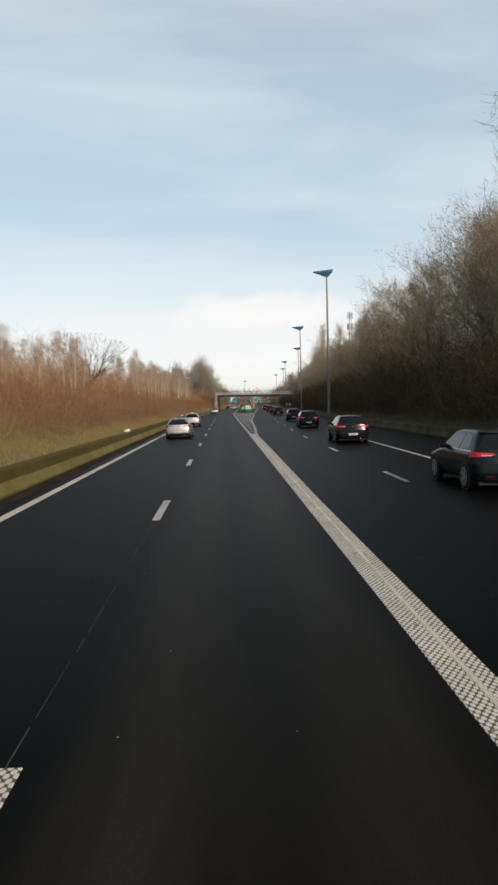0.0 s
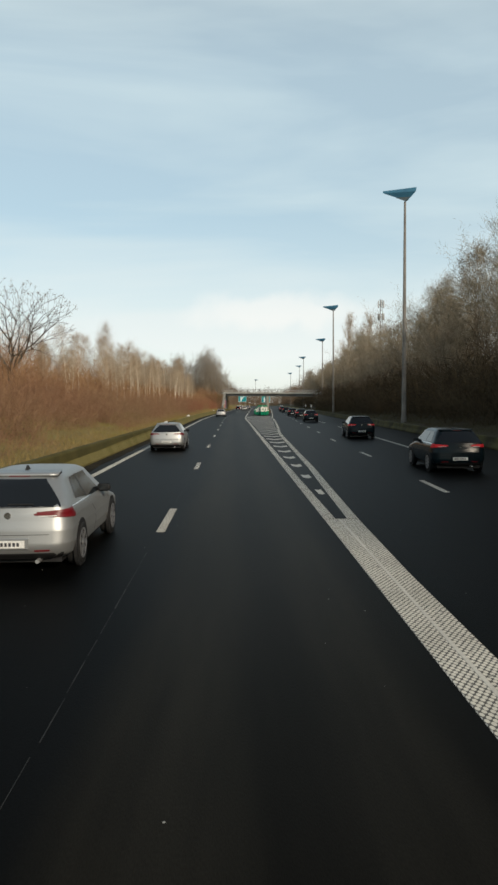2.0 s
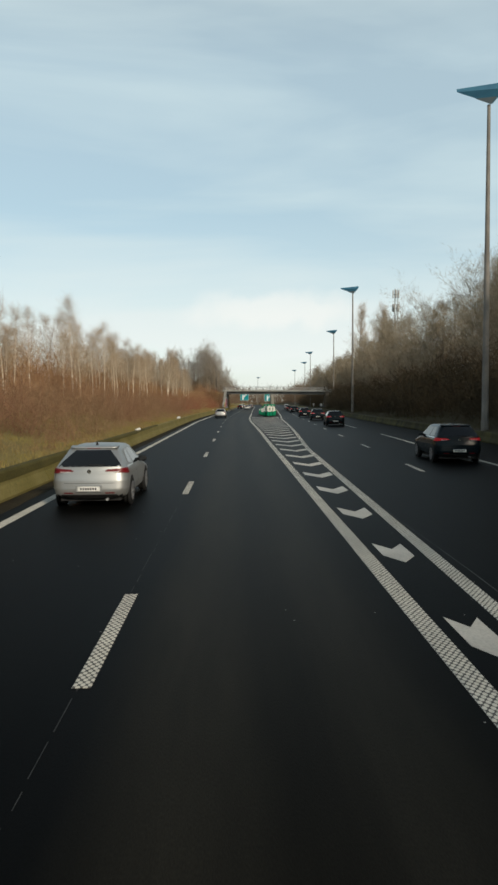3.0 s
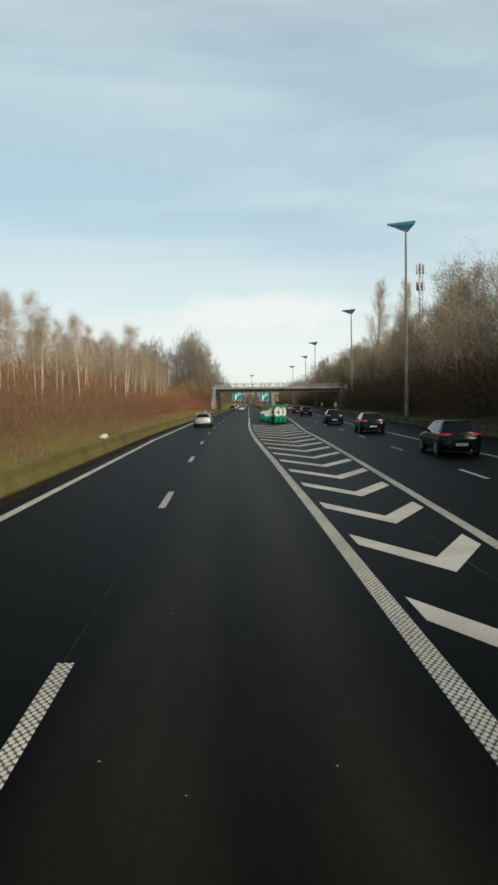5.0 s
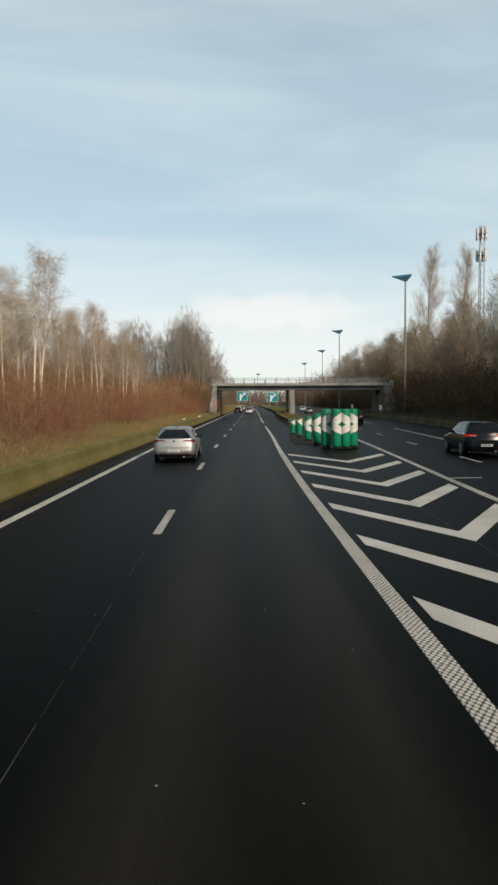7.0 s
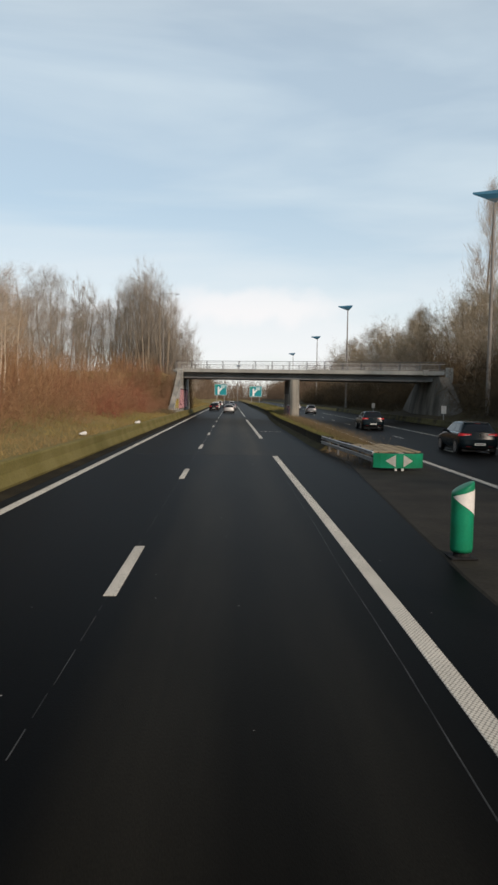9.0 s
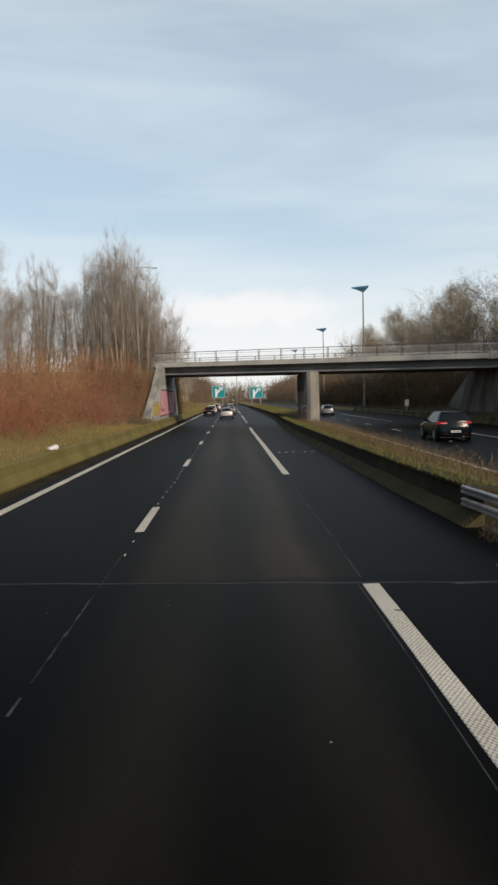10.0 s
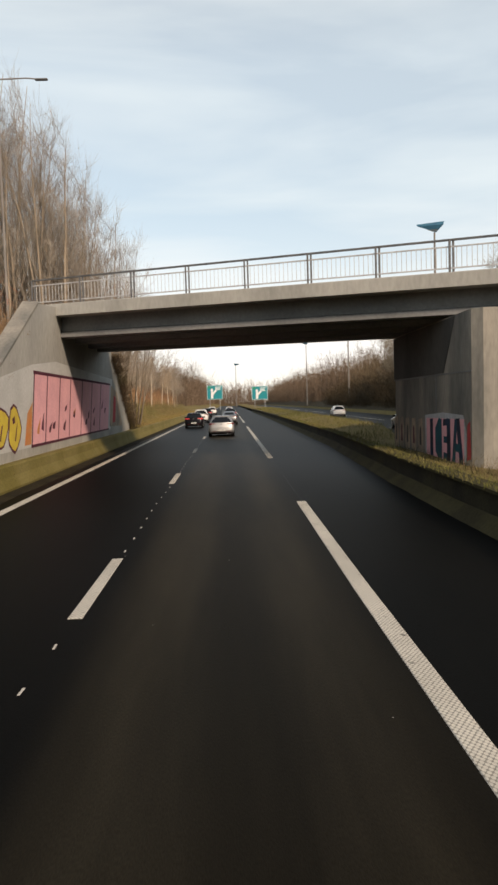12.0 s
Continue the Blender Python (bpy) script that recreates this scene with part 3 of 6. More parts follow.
for i in range(21):
    x = -4.2 + i * 0.52
    y = 214.3 - 0.1 * x + 0.02 * math.sin(i * 2.1)
    rows.append([(x, y, 0.001), (x, y, 0.003), (x, y + 0.04, 0.003), (x, y + 0.04, 0.001)])
cross.loft(rows, True, True)
for x0, x1, d in ((4.6, 5.25, .10), (5.4, 5.7, .07)):
    cross.box(x0, 213.86 - d, 0.001, x1, 213.86, 0.0035)
part("surface_seam", cross, SEAM, road, "joint across the carriageway")


chevron_end = table([(55, 3.95), (67, 4.26), (71, 4.41), (76, 4.58), (109, 5.9), (113, 6.1), (117.5, 6.3), (122, 6.6), (130, 6.97), (138, 7.3), (147, 7.6), (159, 7.88), (167, 8.17), (176, 8.4)])


late = table([(0, 0), (14.5, 0), (16.5, 0.35), (29, 0.5)])       # the spacing grows a little on the way


def make_chevrons():
    """V-shaped bars between the two gore lines, apex towards the traffic."""
    for k in range(29):
        far = 55.45 + 4.21 * k + late(k)                       # the far corner of the left arm
        left = gore_left(far) + 0.28
        right_ = chevron_end(far - 0.5)
        half, th = (right_ - left) / 2, 0.96
        tip = far - th - 2.0 * half
        low = [(left, tip + 2.0 * half), (left + half, tip), (right_, tip + 1.77 * half)]
        top = [(x, y + th) for x, y in low]
        s = Shape()
        for a in range(2):
            quad = [low[a], low[a + 1], top[a + 1], top[a]]
            s.add([(x, y, 0.001) for x, y in quad] + [(x, y, 0.005) for x, y in quad], [(3, 2, 1, 0), (4, 5, 6, 7), (0, 1, 5, 4), (1, 2, 6, 5), (2, 3, 7, 6), (3, 0, 4, 7)])
        part("chevron", s, PAINT2, road)


make_chevrons()


def road_text(text, x, y, w, bars=""):
    cu = bpy.data.curves.new("km_mark", "FONT")
    cu.body, cu.size, cu.extrude, cu.space_character = text, 0.42, 0.002, 1.75
    ob = new("km_mark", cu)
    bpy.context.view_layer.update()
    me = bpy.data.meshes.new_from_object(ob.evaluated_get(bpy.context.evaluated_depsgraph_get()))
    bpy.data.objects.remove(ob)
    xs = [v.co.x for v in me.vertices]
    k = w / (max(xs) - min(xs))
    for v in me.vertices:
        v.co = ((v.co.x - min(xs)) * k, v.co.y, v.co.z)
    me.materials.append(PAINT2)
    part("km_mark", me, None, road, "white painted kilometre figures", at=pose(x, y, 0.004))


road_text("207.60", 3.83, 236.4, 1.70)
marks = Shape()
for i in range(5):
    marks.box(4.85 + i * 0.3, 138.0, 0.001, 5.05 + i * 0.3, 138.06, 0.005).box(4.85 + i * 0.3, 138.26, 0.001, 5.05 + i * 0.3, 138.32, 0.005)
part("km_mark", marks, PAINT2, road, "small illegible painted figures")

stub = Shape().box(gore_right(162.3) + 0.16, 162.2, 0.001, gore_right(162.3) + 1.15, 162.34, 0.005)
part("cross_mark", stub, PAINT2, road, "short white mark across the lane beside the gore line")

# worn paved island at the split
isl = Shape()
pts_l = [(4.55, 181), (4.7, 187), (4.95, 193), (5.6, 202), (6.2, 210), (6.25, 224)]
rings = [[(x, y, 0.001), (gore_right(y) - 0.35, y, 0.001), (gore_right(y) - 0.38, y, 0.02), (x + 0.04, y, 0.02)] for x, y in pts_l]
isl.loft([list(reversed(r)) for r in rings], True, True)
ISLAND = material("dirty_concrete", (0.028, 0.0245, 0.018), 0.9, (0.015, 0.0135, 0.010), 0.8, 12.0, 0.4, grain=0.4)
setting("island", isl, ISLAND, "dirty worn paving of the island between the two roads", "island")


# line of wet dirt and dead leaves at the foot of the wall
gut = Shape()
rows = []
for i in range(330):
    y = -48 + i * 1.42
    rows.append([(-4.56, y, 0.0), (-4.56, y, 0.03), (-4.28 + 0.10 * noise.noise((y * .23, 3, 0)), y, 0.016), (-3.98 + 0.16 * noise.noise((y * .3, 1, 0)) + 0.05 * noise.noise((y * 1.7, 2, 0)), y, 0.0015)])
gut.loft(rows, ring_closed=False)
setting("gutter", gut, material("gutter_dirt", (0.016, 0.014, 0.010), 0.95, (0.034, 0.028, 0.017), 0.9, 14.0, 0.6, grain=0.5, spec=0.05), "dark line of wet dirt and dead leaves along the low wall", "gutter")


# ---- low concrete walls ----
def wall_along(name, line, y0, y1, h, mat, label, face=1, thick=0.42, step=6.0, apron=False):
    """A low sloping-faced concrete wall; face: +1 where the sloping side looks to +x."""
    root = setting(name, Shape(), mat, label, "wall")
    y, k = y0, 0
    while y < y1 - 0.01:
        e = min(y + step, y1)
        rings = []
        n = 4
        for i in range(n + 1):
            yy = y + 0.01 + (e - y - 0.02) * i / n
            x = line(yy)
            hh = h + 0.03 * noise.noise((yy * 0.3, k, 0))
            prof = [(0, 0), (0.02, 0.10), (-0.13, hh * 0.55), (-0.17, hh - 0.05), (-0.21, hh), (-thick, hh), (-thick - 0.05, 0)]
            if apron:
                prof = [(-0.16, 0), (-0.20, 0.27), (-0.24, hh), (-thick - .12, hh), (-thick - 0.15, 0)]
            rings.append([(x + face * px, yy, pz) for px, pz in prof])
        s = Shape().loft([r if face < 0 else list(reversed(r)) for r in rings], True, True)
        part("wall_block", s, mat, root)
        y, k = e, k + 1
    return root


left_wall = wall_along("wall_left", const(-4.5), -48, 420, 0.74, CONCRETE, "low mossy concrete wall along the left lane")
band = []
for k in range(107):
    y = -47.9 + k * 1.5
    low = 0.40 + 0.05 * noise.noise((y * 0.35, 4, 0)) + 0.34 * max(0.0, (y - 60) / 52)
    hh = 0.775
    band.append([(-4.5 - 0.125 - 0.06 * (low - 0.40), y, low), (-4.5 - 0.158, y, hh - 0.06), (-4.5 - 0.20, y, hh), (-4.5 - 0.42, y, hh)])
part("moss_band", Shape().loft(band, ring_closed=False), MOSS_OLIVE, left_wall, "dark wet moss over the top of the wall")
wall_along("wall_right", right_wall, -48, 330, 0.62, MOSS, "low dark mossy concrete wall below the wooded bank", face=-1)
# road face of the median wall: its shade is put into the colour
WALL_SHADE = material("shaded_face_concrete", (0.014, 0.0125, 0.009), 0.9, (0.030, 0.027, 0.014), 0.8, 14.0, 0.5, grain=0.5)
SILT = material("mossy_silt", (0.058, 0.050, 0.022), 0.95, (0.036, 0.031, 0.015), 0.7, 14.0, 0.6, grain=0.5)
root = wall_along("wall_median", median_wall, 217.5, 420, 0.64, WALL_SHADE, "low concrete wall edging the grass median, shade in its dark face, mossy top", face=-1, apron=True)
silt = []
for k in range(204):
    y = 217.5 + k * 1.0
    x, w = median_wall(y), 0.05 * noise.noise((y * 0.5, 8, 0))
    silt.append([(x + 0.24, y, 0.0), (x - 0.13 + w, y, 0.0), (x - 0.02 + w, y, 0.07), (x + 0.17, y, 0.23 + 0.5 * w), (x + 0.24, y, 0.23 + 0.5 * w)])
part("wall_apron", Shape().loft(silt, True, True), SILT, root, "sloping foot of silt and moss")
cap = strip(lambda y: median_wall(y) + 0.37, 217.55, 420, 0.46, 0.06, 3.0)
cap.v = [(x, y, z + 0.637) for x, y, z in cap.v]
part("wall_cap", cap, SILT, root, "mossy top of the wall")


def median_z(y, t):
    """Height of the median between its wall (t = 0) and the diverging road (t = 1): a grassy ridge past the bridge."""
    w = np.clip((y - 280) / 7, 0, 1)
    ridge = np.where(t < 0.86, 0.55 + 0.34 * np.sin(np.minimum(1, t * 1.2) * math.pi / 2), 0.89 * np.clip((1 - t) / 0.14, 0, 1))
    return (1 - w) * 0.50 * (1 - t) ** 0.8 + w * ridge


def median_grass():
    vs, fs = [], []
    ys = [217.6 + 3 * i for i in range(61)] + [420, 500, 700, 1000, 1500]
    for y in ys:
        a, b = median_wall(y) + 0.40, gore_right(y) - 0.55
        b = max(b, a + 0.6)
        for i in range(7):
            t = i / 6
            x = a + (b - a) * t
            z = float(median_z(y, t)) + 0.05 + 0.12 * noise.noise((x * 0.5, y * 0.4, 5)) * (1 if 0 < i < 6 else 0)
            vs.append((x, y, z))
        vs.append((b + 0.02, y, -0.02))
    for i in range(len(ys) - 1):
        for j in range(7):
            a = i * 8 + j
            fs.append((a, a + 1, a + 9, a + 8))
    return setting("median", mesh_of("median", vs, fs, SOIL, True), None, "narrow strip of rough brown grass between the roads", "median")


median_grass()


# ---- loose grass and brush ----
def spikes(P, D, L, R):
    """Thin three-sided pointed stems: base points, directions, lengths and radii as arrays."""
    n = len(P)
    D = D / np.linalg.norm(D, axis=1, keepdims=True)
    ref = np.where(np.abs(D[:, 2:3]) > 0.9, np.array([[1.0, 0, 0]]), np.array([[0, 0, 1.0]]))
    U = np.cross(D, ref)
    U /= np.linalg.norm(U, axis=1, keepdims=True)
    W = np.cross(D, U)
    V = np.empty((n, 4, 3))
    for i in range(3):
        a = 2 * math.pi * i / 3
        V[:, i] = P + R[:, None] * (math.cos(a) * U + math.sin(a) * W)
    V[:, 3] = P + D * L[:, None]
    base = 4 * np.arange(n)[:, None]
    F = np.concatenate([base + np.array([[0, 1, 3]]), base + np.array([[1, 2, 3]]), base + np.array([[2, 0, 3]])], 1).reshape(-1, 3)
    return V.reshape(-1, 3), F


def blades(P, D, L, R, g):
    """The finest twigs and grass: one slender tapering leaf of wood each, turned at random."""
    n = len(P)
    D = D / np.linalg.norm(D, axis=1, keepdims=True)
    U = np.cross(D, g.normal(0, 1, (n, 3)))
    U /= np.linalg.norm(U, axis=1, keepdims=True)
    V = np.stack([P - U * R[:, None], P + U * R[:, None], P + D * L[:, None]], 1)
    return V.reshape(-1, 3), np.arange(3 * n).reshape(-1, 3)


def joined(a, b):
    return np.concatenate([a[0], b[0]]), np.concatenate([a[1], b[1] + len(a[0])])


def fast_mesh(name, V, F, mats, index=None, smooth=False):
    me = bpy.data.meshes.new(name)
    me.vertices.add(len(V))
    me.vertices.foreach_set("co", np.asarray(V, np.float32).ravel())
    me.loops.add(F.size)
    me.loops.foreach_set("vertex_index", np.asarray(F, np.int32).ravel())
    me.polygons.add(len(F))
    me.polygons.foreach_set("loop_start", np.arange(0, F.size, F.shape[1], dtype=np.int32))
    for m in (mats if isinstance(mats, (list, tuple)) else [mats]):
        me.materials.append(m)
    if index is not None:
        me.polygons.foreach_set("material_index", np.asarray(index, np.int32))
    if smooth:
        me.polygons.foreach_set("use_smooth", np.ones(len(F), bool))
    me.update(calc_edges=True)
    me.validate()
    return me


rng = np.random.default_rng(5)


def heights(X, Y):
    return np.array([ground_z(float(x), float(y)) for x, y in zip(X, Y)])


def thicket(name, label, mat, X, Y, low, high, stems, radius, spread=0.35, branchy=9, Z=None, wild=0.55, twig=0.9):
    """Upright brush: each plant is several stems with side twigs."""
    n = len(X)
    Z = heights(X, Y) if Z is None else Z
    P = np.repeat(np.stack([X, Y, Z - 0.1], 1), stems, 0)
    m = len(P)
    P[:, :2] += rng.normal(0, 0.25, (m, 2))
    plant_h = np.repeat(rng.uniform(low, high, n), stems)
    L = plant_h * rng.uniform(0.65, 1.05, m)
    D = np.stack([rng.normal(0, spread, m), rng.normal(0, spread, m), np.ones(m)], 1)
    R = radius * rng.uniform(0.7, 1.4, m) * (L / high) ** 0.5
    Dn = D / np.linalg.norm(D, axis=1, keepdims=True)
    allP, allD, allL, allR = [], [], [], []
    for _ in range(branchy):
        t = rng.uniform(0.12, 0.97, m)
        Q = P + Dn * (L * t)[:, None]
        E = Dn * rng.uniform(0.2, 0.9, (m, 1)) + rng.normal(0, wild, (m, 3)) + np.array([0, 0, 0.15])
        allP.append(Q), allD.append(E), allL.append(plant_h * rng.uniform(0.10, 0.32, m)), allR.append(R * twig)
    V, F = joined(spikes(P, D, L, R), blades(np.concatenate(allP), np.concatenate(allD), np.concatenate(allL), np.concatenate(allR), rng))
    return tagged(new(name, fast_mesh(name, V, F, mat)), label, "brush", "", "stuff")


def scatter(n, y0, y1, off0, off1, side, power=1.0):
    Y = rng.uniform(y0, y1, n)
    O = off0 + (off1 - off0) * rng.uniform(0, 1, n) ** power
    X = -4.9 - O if side < 0 else np.array([right_wall(y) for y in Y]) + 0.4 + O
    return X, Y


def clear_bridge(X, Y):
    """Keeps plants off the road that crosses on the bridge and off the abutments."""
    mid = 277.0 - 0.45 * (X + 4.9) + 5
    keep = (np.abs(Y - mid) > 4.8) & ~((X > -6.15) & (X < 0) & (Y > 264) & (Y < 300)) & ~((X < 27.0) & (X > 0) & (Y > 257) & (Y < 283))
    return X[keep], Y[keep]


def grass(name, label, X, Y, low, high, Z=None, mat=None):
    n = len(X)
    Z = heights(X, Y) if Z is None else Z
    D = np.stack([rng.normal(0, 0.45, n), rng.normal(0, 0.45, n), np.ones(n)], 1)
    V, F = blades(np.stack([X, Y, Z - 0.02], 1), D, rng.uniform(low, high, n), rng.uniform(0.005, 0.014, n), rng)
    return tagged(new(name, fast_mesh(name, V, F, mat or GRASS)), label, "grass", "", "stuff")


X, Y = scatter(170000, -10, 400, 0.30, 6.5, -1, 1.25)
grass("grass", "tufts of yellowed winter grass on the bank", *clear_bridge(X, Y), 0.06, 0.26)
X, Y = scatter(26000, -10, 330, 0.4, 3.0, 1)
grass("grass", "thin dull grass along the wooded bank", *clear_bridge(X, Y), 0.08, 0.3, mat=GRASS_DULL)
Y = rng.uniform(218, 420, 26000)
A = np.array([median_wall(y) + 0.42 for y in Y])
B = np.array([gore_right(y) - 0.6 for y in Y])
T = rng.uniform(0, 1, len(Y))
X = A + (B - A) * T
ok = ~((X > 8.6) & (X < 10.3) & (Y > 268.5) & (Y < 281.5))
WEED = material("dead_weeds", (0.16, 0.112, 0.064), 0.95, (0.11, 0.085, 0.045), 0.4, 5.0, 0, island=0.5, grain=0.2)
ZM = median_z(Y, T) + 0.03
far = ok & ((Y > 276) | (T < 0.22))
OLIVE = material("olive_grass", (0.105, 0.110, 0.030), 0.9, (0.135, 0.115, 0.040), 0.3, 6.0, 0, island=0.4, grain=0.3)
grass("grass", "low olive grass on the median", X[far], Y[far], 0.10, 0.36, Z=ZM[far], mat=OLIVE)
far = ok & (Y <= 276) & (T >= 0.22)
grass("grass", "low brown grass on the median", X[far], Y[far], 0.10, 0.42, Z=ZM[far], mat=GRASS_DULL)
Y = rng.uniform(217.8, 330, 15000)
grass("grass", "short moss and grass along the top of the median wall", np.array([median_wall(y) for y in Y]) + rng.uniform(0.12, 0.62, 15000), Y, 0.03, 0.15, Z=np.full(15000, 0.69), mat=OLIVE)
Y = rng.uniform(214, 268, 900)
T = rng.uniform(0.35, 1, 900)
X = np.array([median_wall(max(y, 218)) + 0.42 for y in Y]) * (1 - T) + np.array([gore_right(y) - 0.7 for y in Y]) * T
ok = ~((X < 8.9) & (Y < 217.8)) & ~((X > 8.4) & (X < 10.6) & (Y > 267))
thicket("tall_grass", "tall dead brown grass and weeds on the median", WEED, X[ok], Y[ok], 0.35, 0.85, 7, 0.006, spread=0.4, branchy=3, Z=median_z(Y, T)[ok])

Y, X = rng.uniform(209, 217.5, 420), rng.uniform(6.15, 7.9, 420)
thicket("weeds", "low brown weeds below the guard rail", WEED, X, Y, 0.14, 0.36, 6, 0.005, spread=0.6, branchy=3, Z=np.zeros(420))

# leafless brush on the sunlit bank: brown at first, redder towards the bridge
def wavy(X, Y, side):
    """Lets the front of the brush run in and out in clumps."""
    d = -4.9 - X if side < 0 else X - np.array([right_wall(y) for y in Y])
    front = np.array([1.6 + 1.9 * noise.noise((0.0, y * 0.045, 7)) + 0.9 * noise.noise((0.0, y * 0.2, 9)) for y in Y])
    keep = d > front + np.where((Y > 245) & (side < 0), 0.0, 0.7)
    return X[keep], Y[keep]


X, Y = wavy(*clear_bridge(*scatter(3600, 22, 200, 2.0, 10.5, -1, 0.8)), -1)
thicket("brush", "dense leafless brown brush on the bank", TWIG_BROWN, X, Y, 0.8, 3.4, 6, 0.007, spread=0.55, branchy=17, wild=0.75, twig=0.75)
X, Y = scatter(1500, 55, 180, 0.7, 3.6, -1, 0.75)
keep = np.array([noise.noise((x * 0.35, y * 0.11, 2)) > -0.12 for x, y in zip(X, Y)])
thicket("brush", "low straggling brown brush and dead stalks on the lower bank", TWIG_BROWN, X[keep], Y[keep], 0.25, 0.95, 6, 0.006, spread=0.8, branchy=10, wild=0.85, twig=0.75)
X, Y = wavy(*clear_bridge(*scatter(2300, 170, 285, 2.0, 10.5, -1, 0.8)), -1)
thicket("brush", "dense leafless red-stemmed brush near the bridge", TWIG_RED, X, Y, 0.8, 3.3, 6, 0.007, spread=0.55, branchy=17, wild=0.75, twig=0.75)
X, Y = clear_bridge(*scatter(2100, -12, 285, 6.0, 20, -1, 0.8))
thicket("brush", "tall leafless tan brush behind the bank", TWIG_TAN, X, Y, 2.6, 5.6, 5, 0.012, branchy=12)
X, Y = clear_bridge(*scatter(1000, 296, 420, 6.5, 16, -1))
thicket("brush", "leafless tan brush beyond the bridge", TWIG_TAN, X, Y, 2.0, 4.5, 5, 0.014, branchy=10)
X, Y = clear_bridge(*scatter(700, 300, 400, 1.2, 8.5, -1, 0.8))
thicket("brush", "low olive shrubs on the bank beyond the bridge", TWIG_OLIVE, X, Y, 0.4, 1.9, 6, 0.008, spread=0.6, branchy=12, wild=0.7, twig=0.8)
X, Y = clear_bridge(*scatter(900, 70, 262, 12, 30, -1))
thicket("saplings", "crowded bare saplings behind the brush", TWIG_TAN, X, Y, 4.5, 9.0, 5, 0.014, spread=0.16, branchy=16)
X, Y = clear_bridge(*scatter(900, 258, 312, 4.5, 42, -1))
thicket("brush", "tall leafless brush on the approach bank", TWIG_TAN, X, Y, 2.2, 5.0, 5, 0.011, spread=0.45, branchy=12, twig=0.8)
n = 520
Y, X = rng.uniform(254, 279.5, n), -6.2 - 5.5 * rng.uniform(0, 1, n) ** 0.8
X, Y = clear_bridge(X, Y)
thicket("brush", "low mixed brown brush on the slope behind the wing wall", TWIG_BROWN, X, Y, 0.7, 2.4, 6, 0.009, spread=0.6, branchy=12, wild=0.7, twig=0.75)
Y, X = rng.uniform(266, 277, 420), rng.uniform(-11.5, -6.3, 420)
thicket("brush", "low brown brush at the top of the slope by the bridge", TWIG_BROWN, *clear_bridge(X, Y), 0.5, 1.5, 6, 0.007, spread=0.7, branchy=14, wild=0.8, twig=0.8)
H = rng.uniform(0.9, 5.5, 420)
Y, X = 289.9 + (5.6 - H) / 4.5 * 8.9 + rng.normal(0, 0.28, 420), -5.33 + 0.075 * H + rng.uniform(-0.5, 0.22, 420)
thicket("ivy", "dry brown ivy hanging over the far wing of the abutment", IVY, X, Y, 0.25, 0.7, 8, 0.010, spread=1.3, branchy=10, wild=1.1, twig=0.9, Z=H - 0.15)
n = 420
Y = rng.uniform(264.8, 274.5, n)
thicket("brush", "low brown brush along the back of the wing wall", TWIG_BROWN, -6.0 - rng.uniform(0, 0.7, n), Y, 0.5, 1.1, 6, 0.007, spread=0.9, branchy=10, wild=0.9, twig=0.8, Z=np.interp(Y, [264.6, 266.6, 270.6, 274.4], [0.8, 1.6, 3.4, 5.7]) - 0.35)
Y, X = rng.uniform(259.5, 265.2, 300), rng.uniform(-6.6, -5.1, 300)
thicket("weeds", "dead weeds and grass at the foot of the wing wall", WEED, X, Y, 0.3, 0.9, 7, 0.006, spread=0.8, branchy=6)
# undergrowth below the wood, its shade put into the dark twig colour
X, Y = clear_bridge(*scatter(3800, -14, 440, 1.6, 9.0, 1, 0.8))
thicket("undergrowth", "dense leafless undergrowth of the wood, coloured dark for its shade", TWIG_SHADE, X, Y, 2.5, 6.5, 6, 0.020, spread=0.45, branchy=10, wild=0.7, twig=1.2)
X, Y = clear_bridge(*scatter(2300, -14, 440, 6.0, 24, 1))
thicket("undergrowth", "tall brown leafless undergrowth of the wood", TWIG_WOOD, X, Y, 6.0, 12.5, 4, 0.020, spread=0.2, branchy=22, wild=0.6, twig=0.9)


# ---- bare trees ----
def limb(shape, pts, radii, n=5):
    rings = []
    for i, p in enumerate(pts):
        d = (pts[min(i + 1, len(pts) - 1)] - pts[max(i - 1, 0)]).normalized()
        q = d.to_track_quat("Z", "Y")
        rings.append([p + q @ Vector((radii[i] * math.cos(2 * math.pi * k / n), radii[i] * math.sin(2 * math.pi * k / n), 0)) for k in range(n)])
    shape.loft(rings, True, True)


def bent(rnd, start, way, length, steps, wander, lift):
    pts, d = [Vector(start)], Vector(way).normalized()
    for _ in range(steps):
        d = (d + Vector((rnd.gauss(0, wander), rnd.gauss(0, wander), lift + rnd.gauss(0, wander * 0.5)))).normalized()
        pts.append(pts[-1] + d * (length / steps))
    return pts


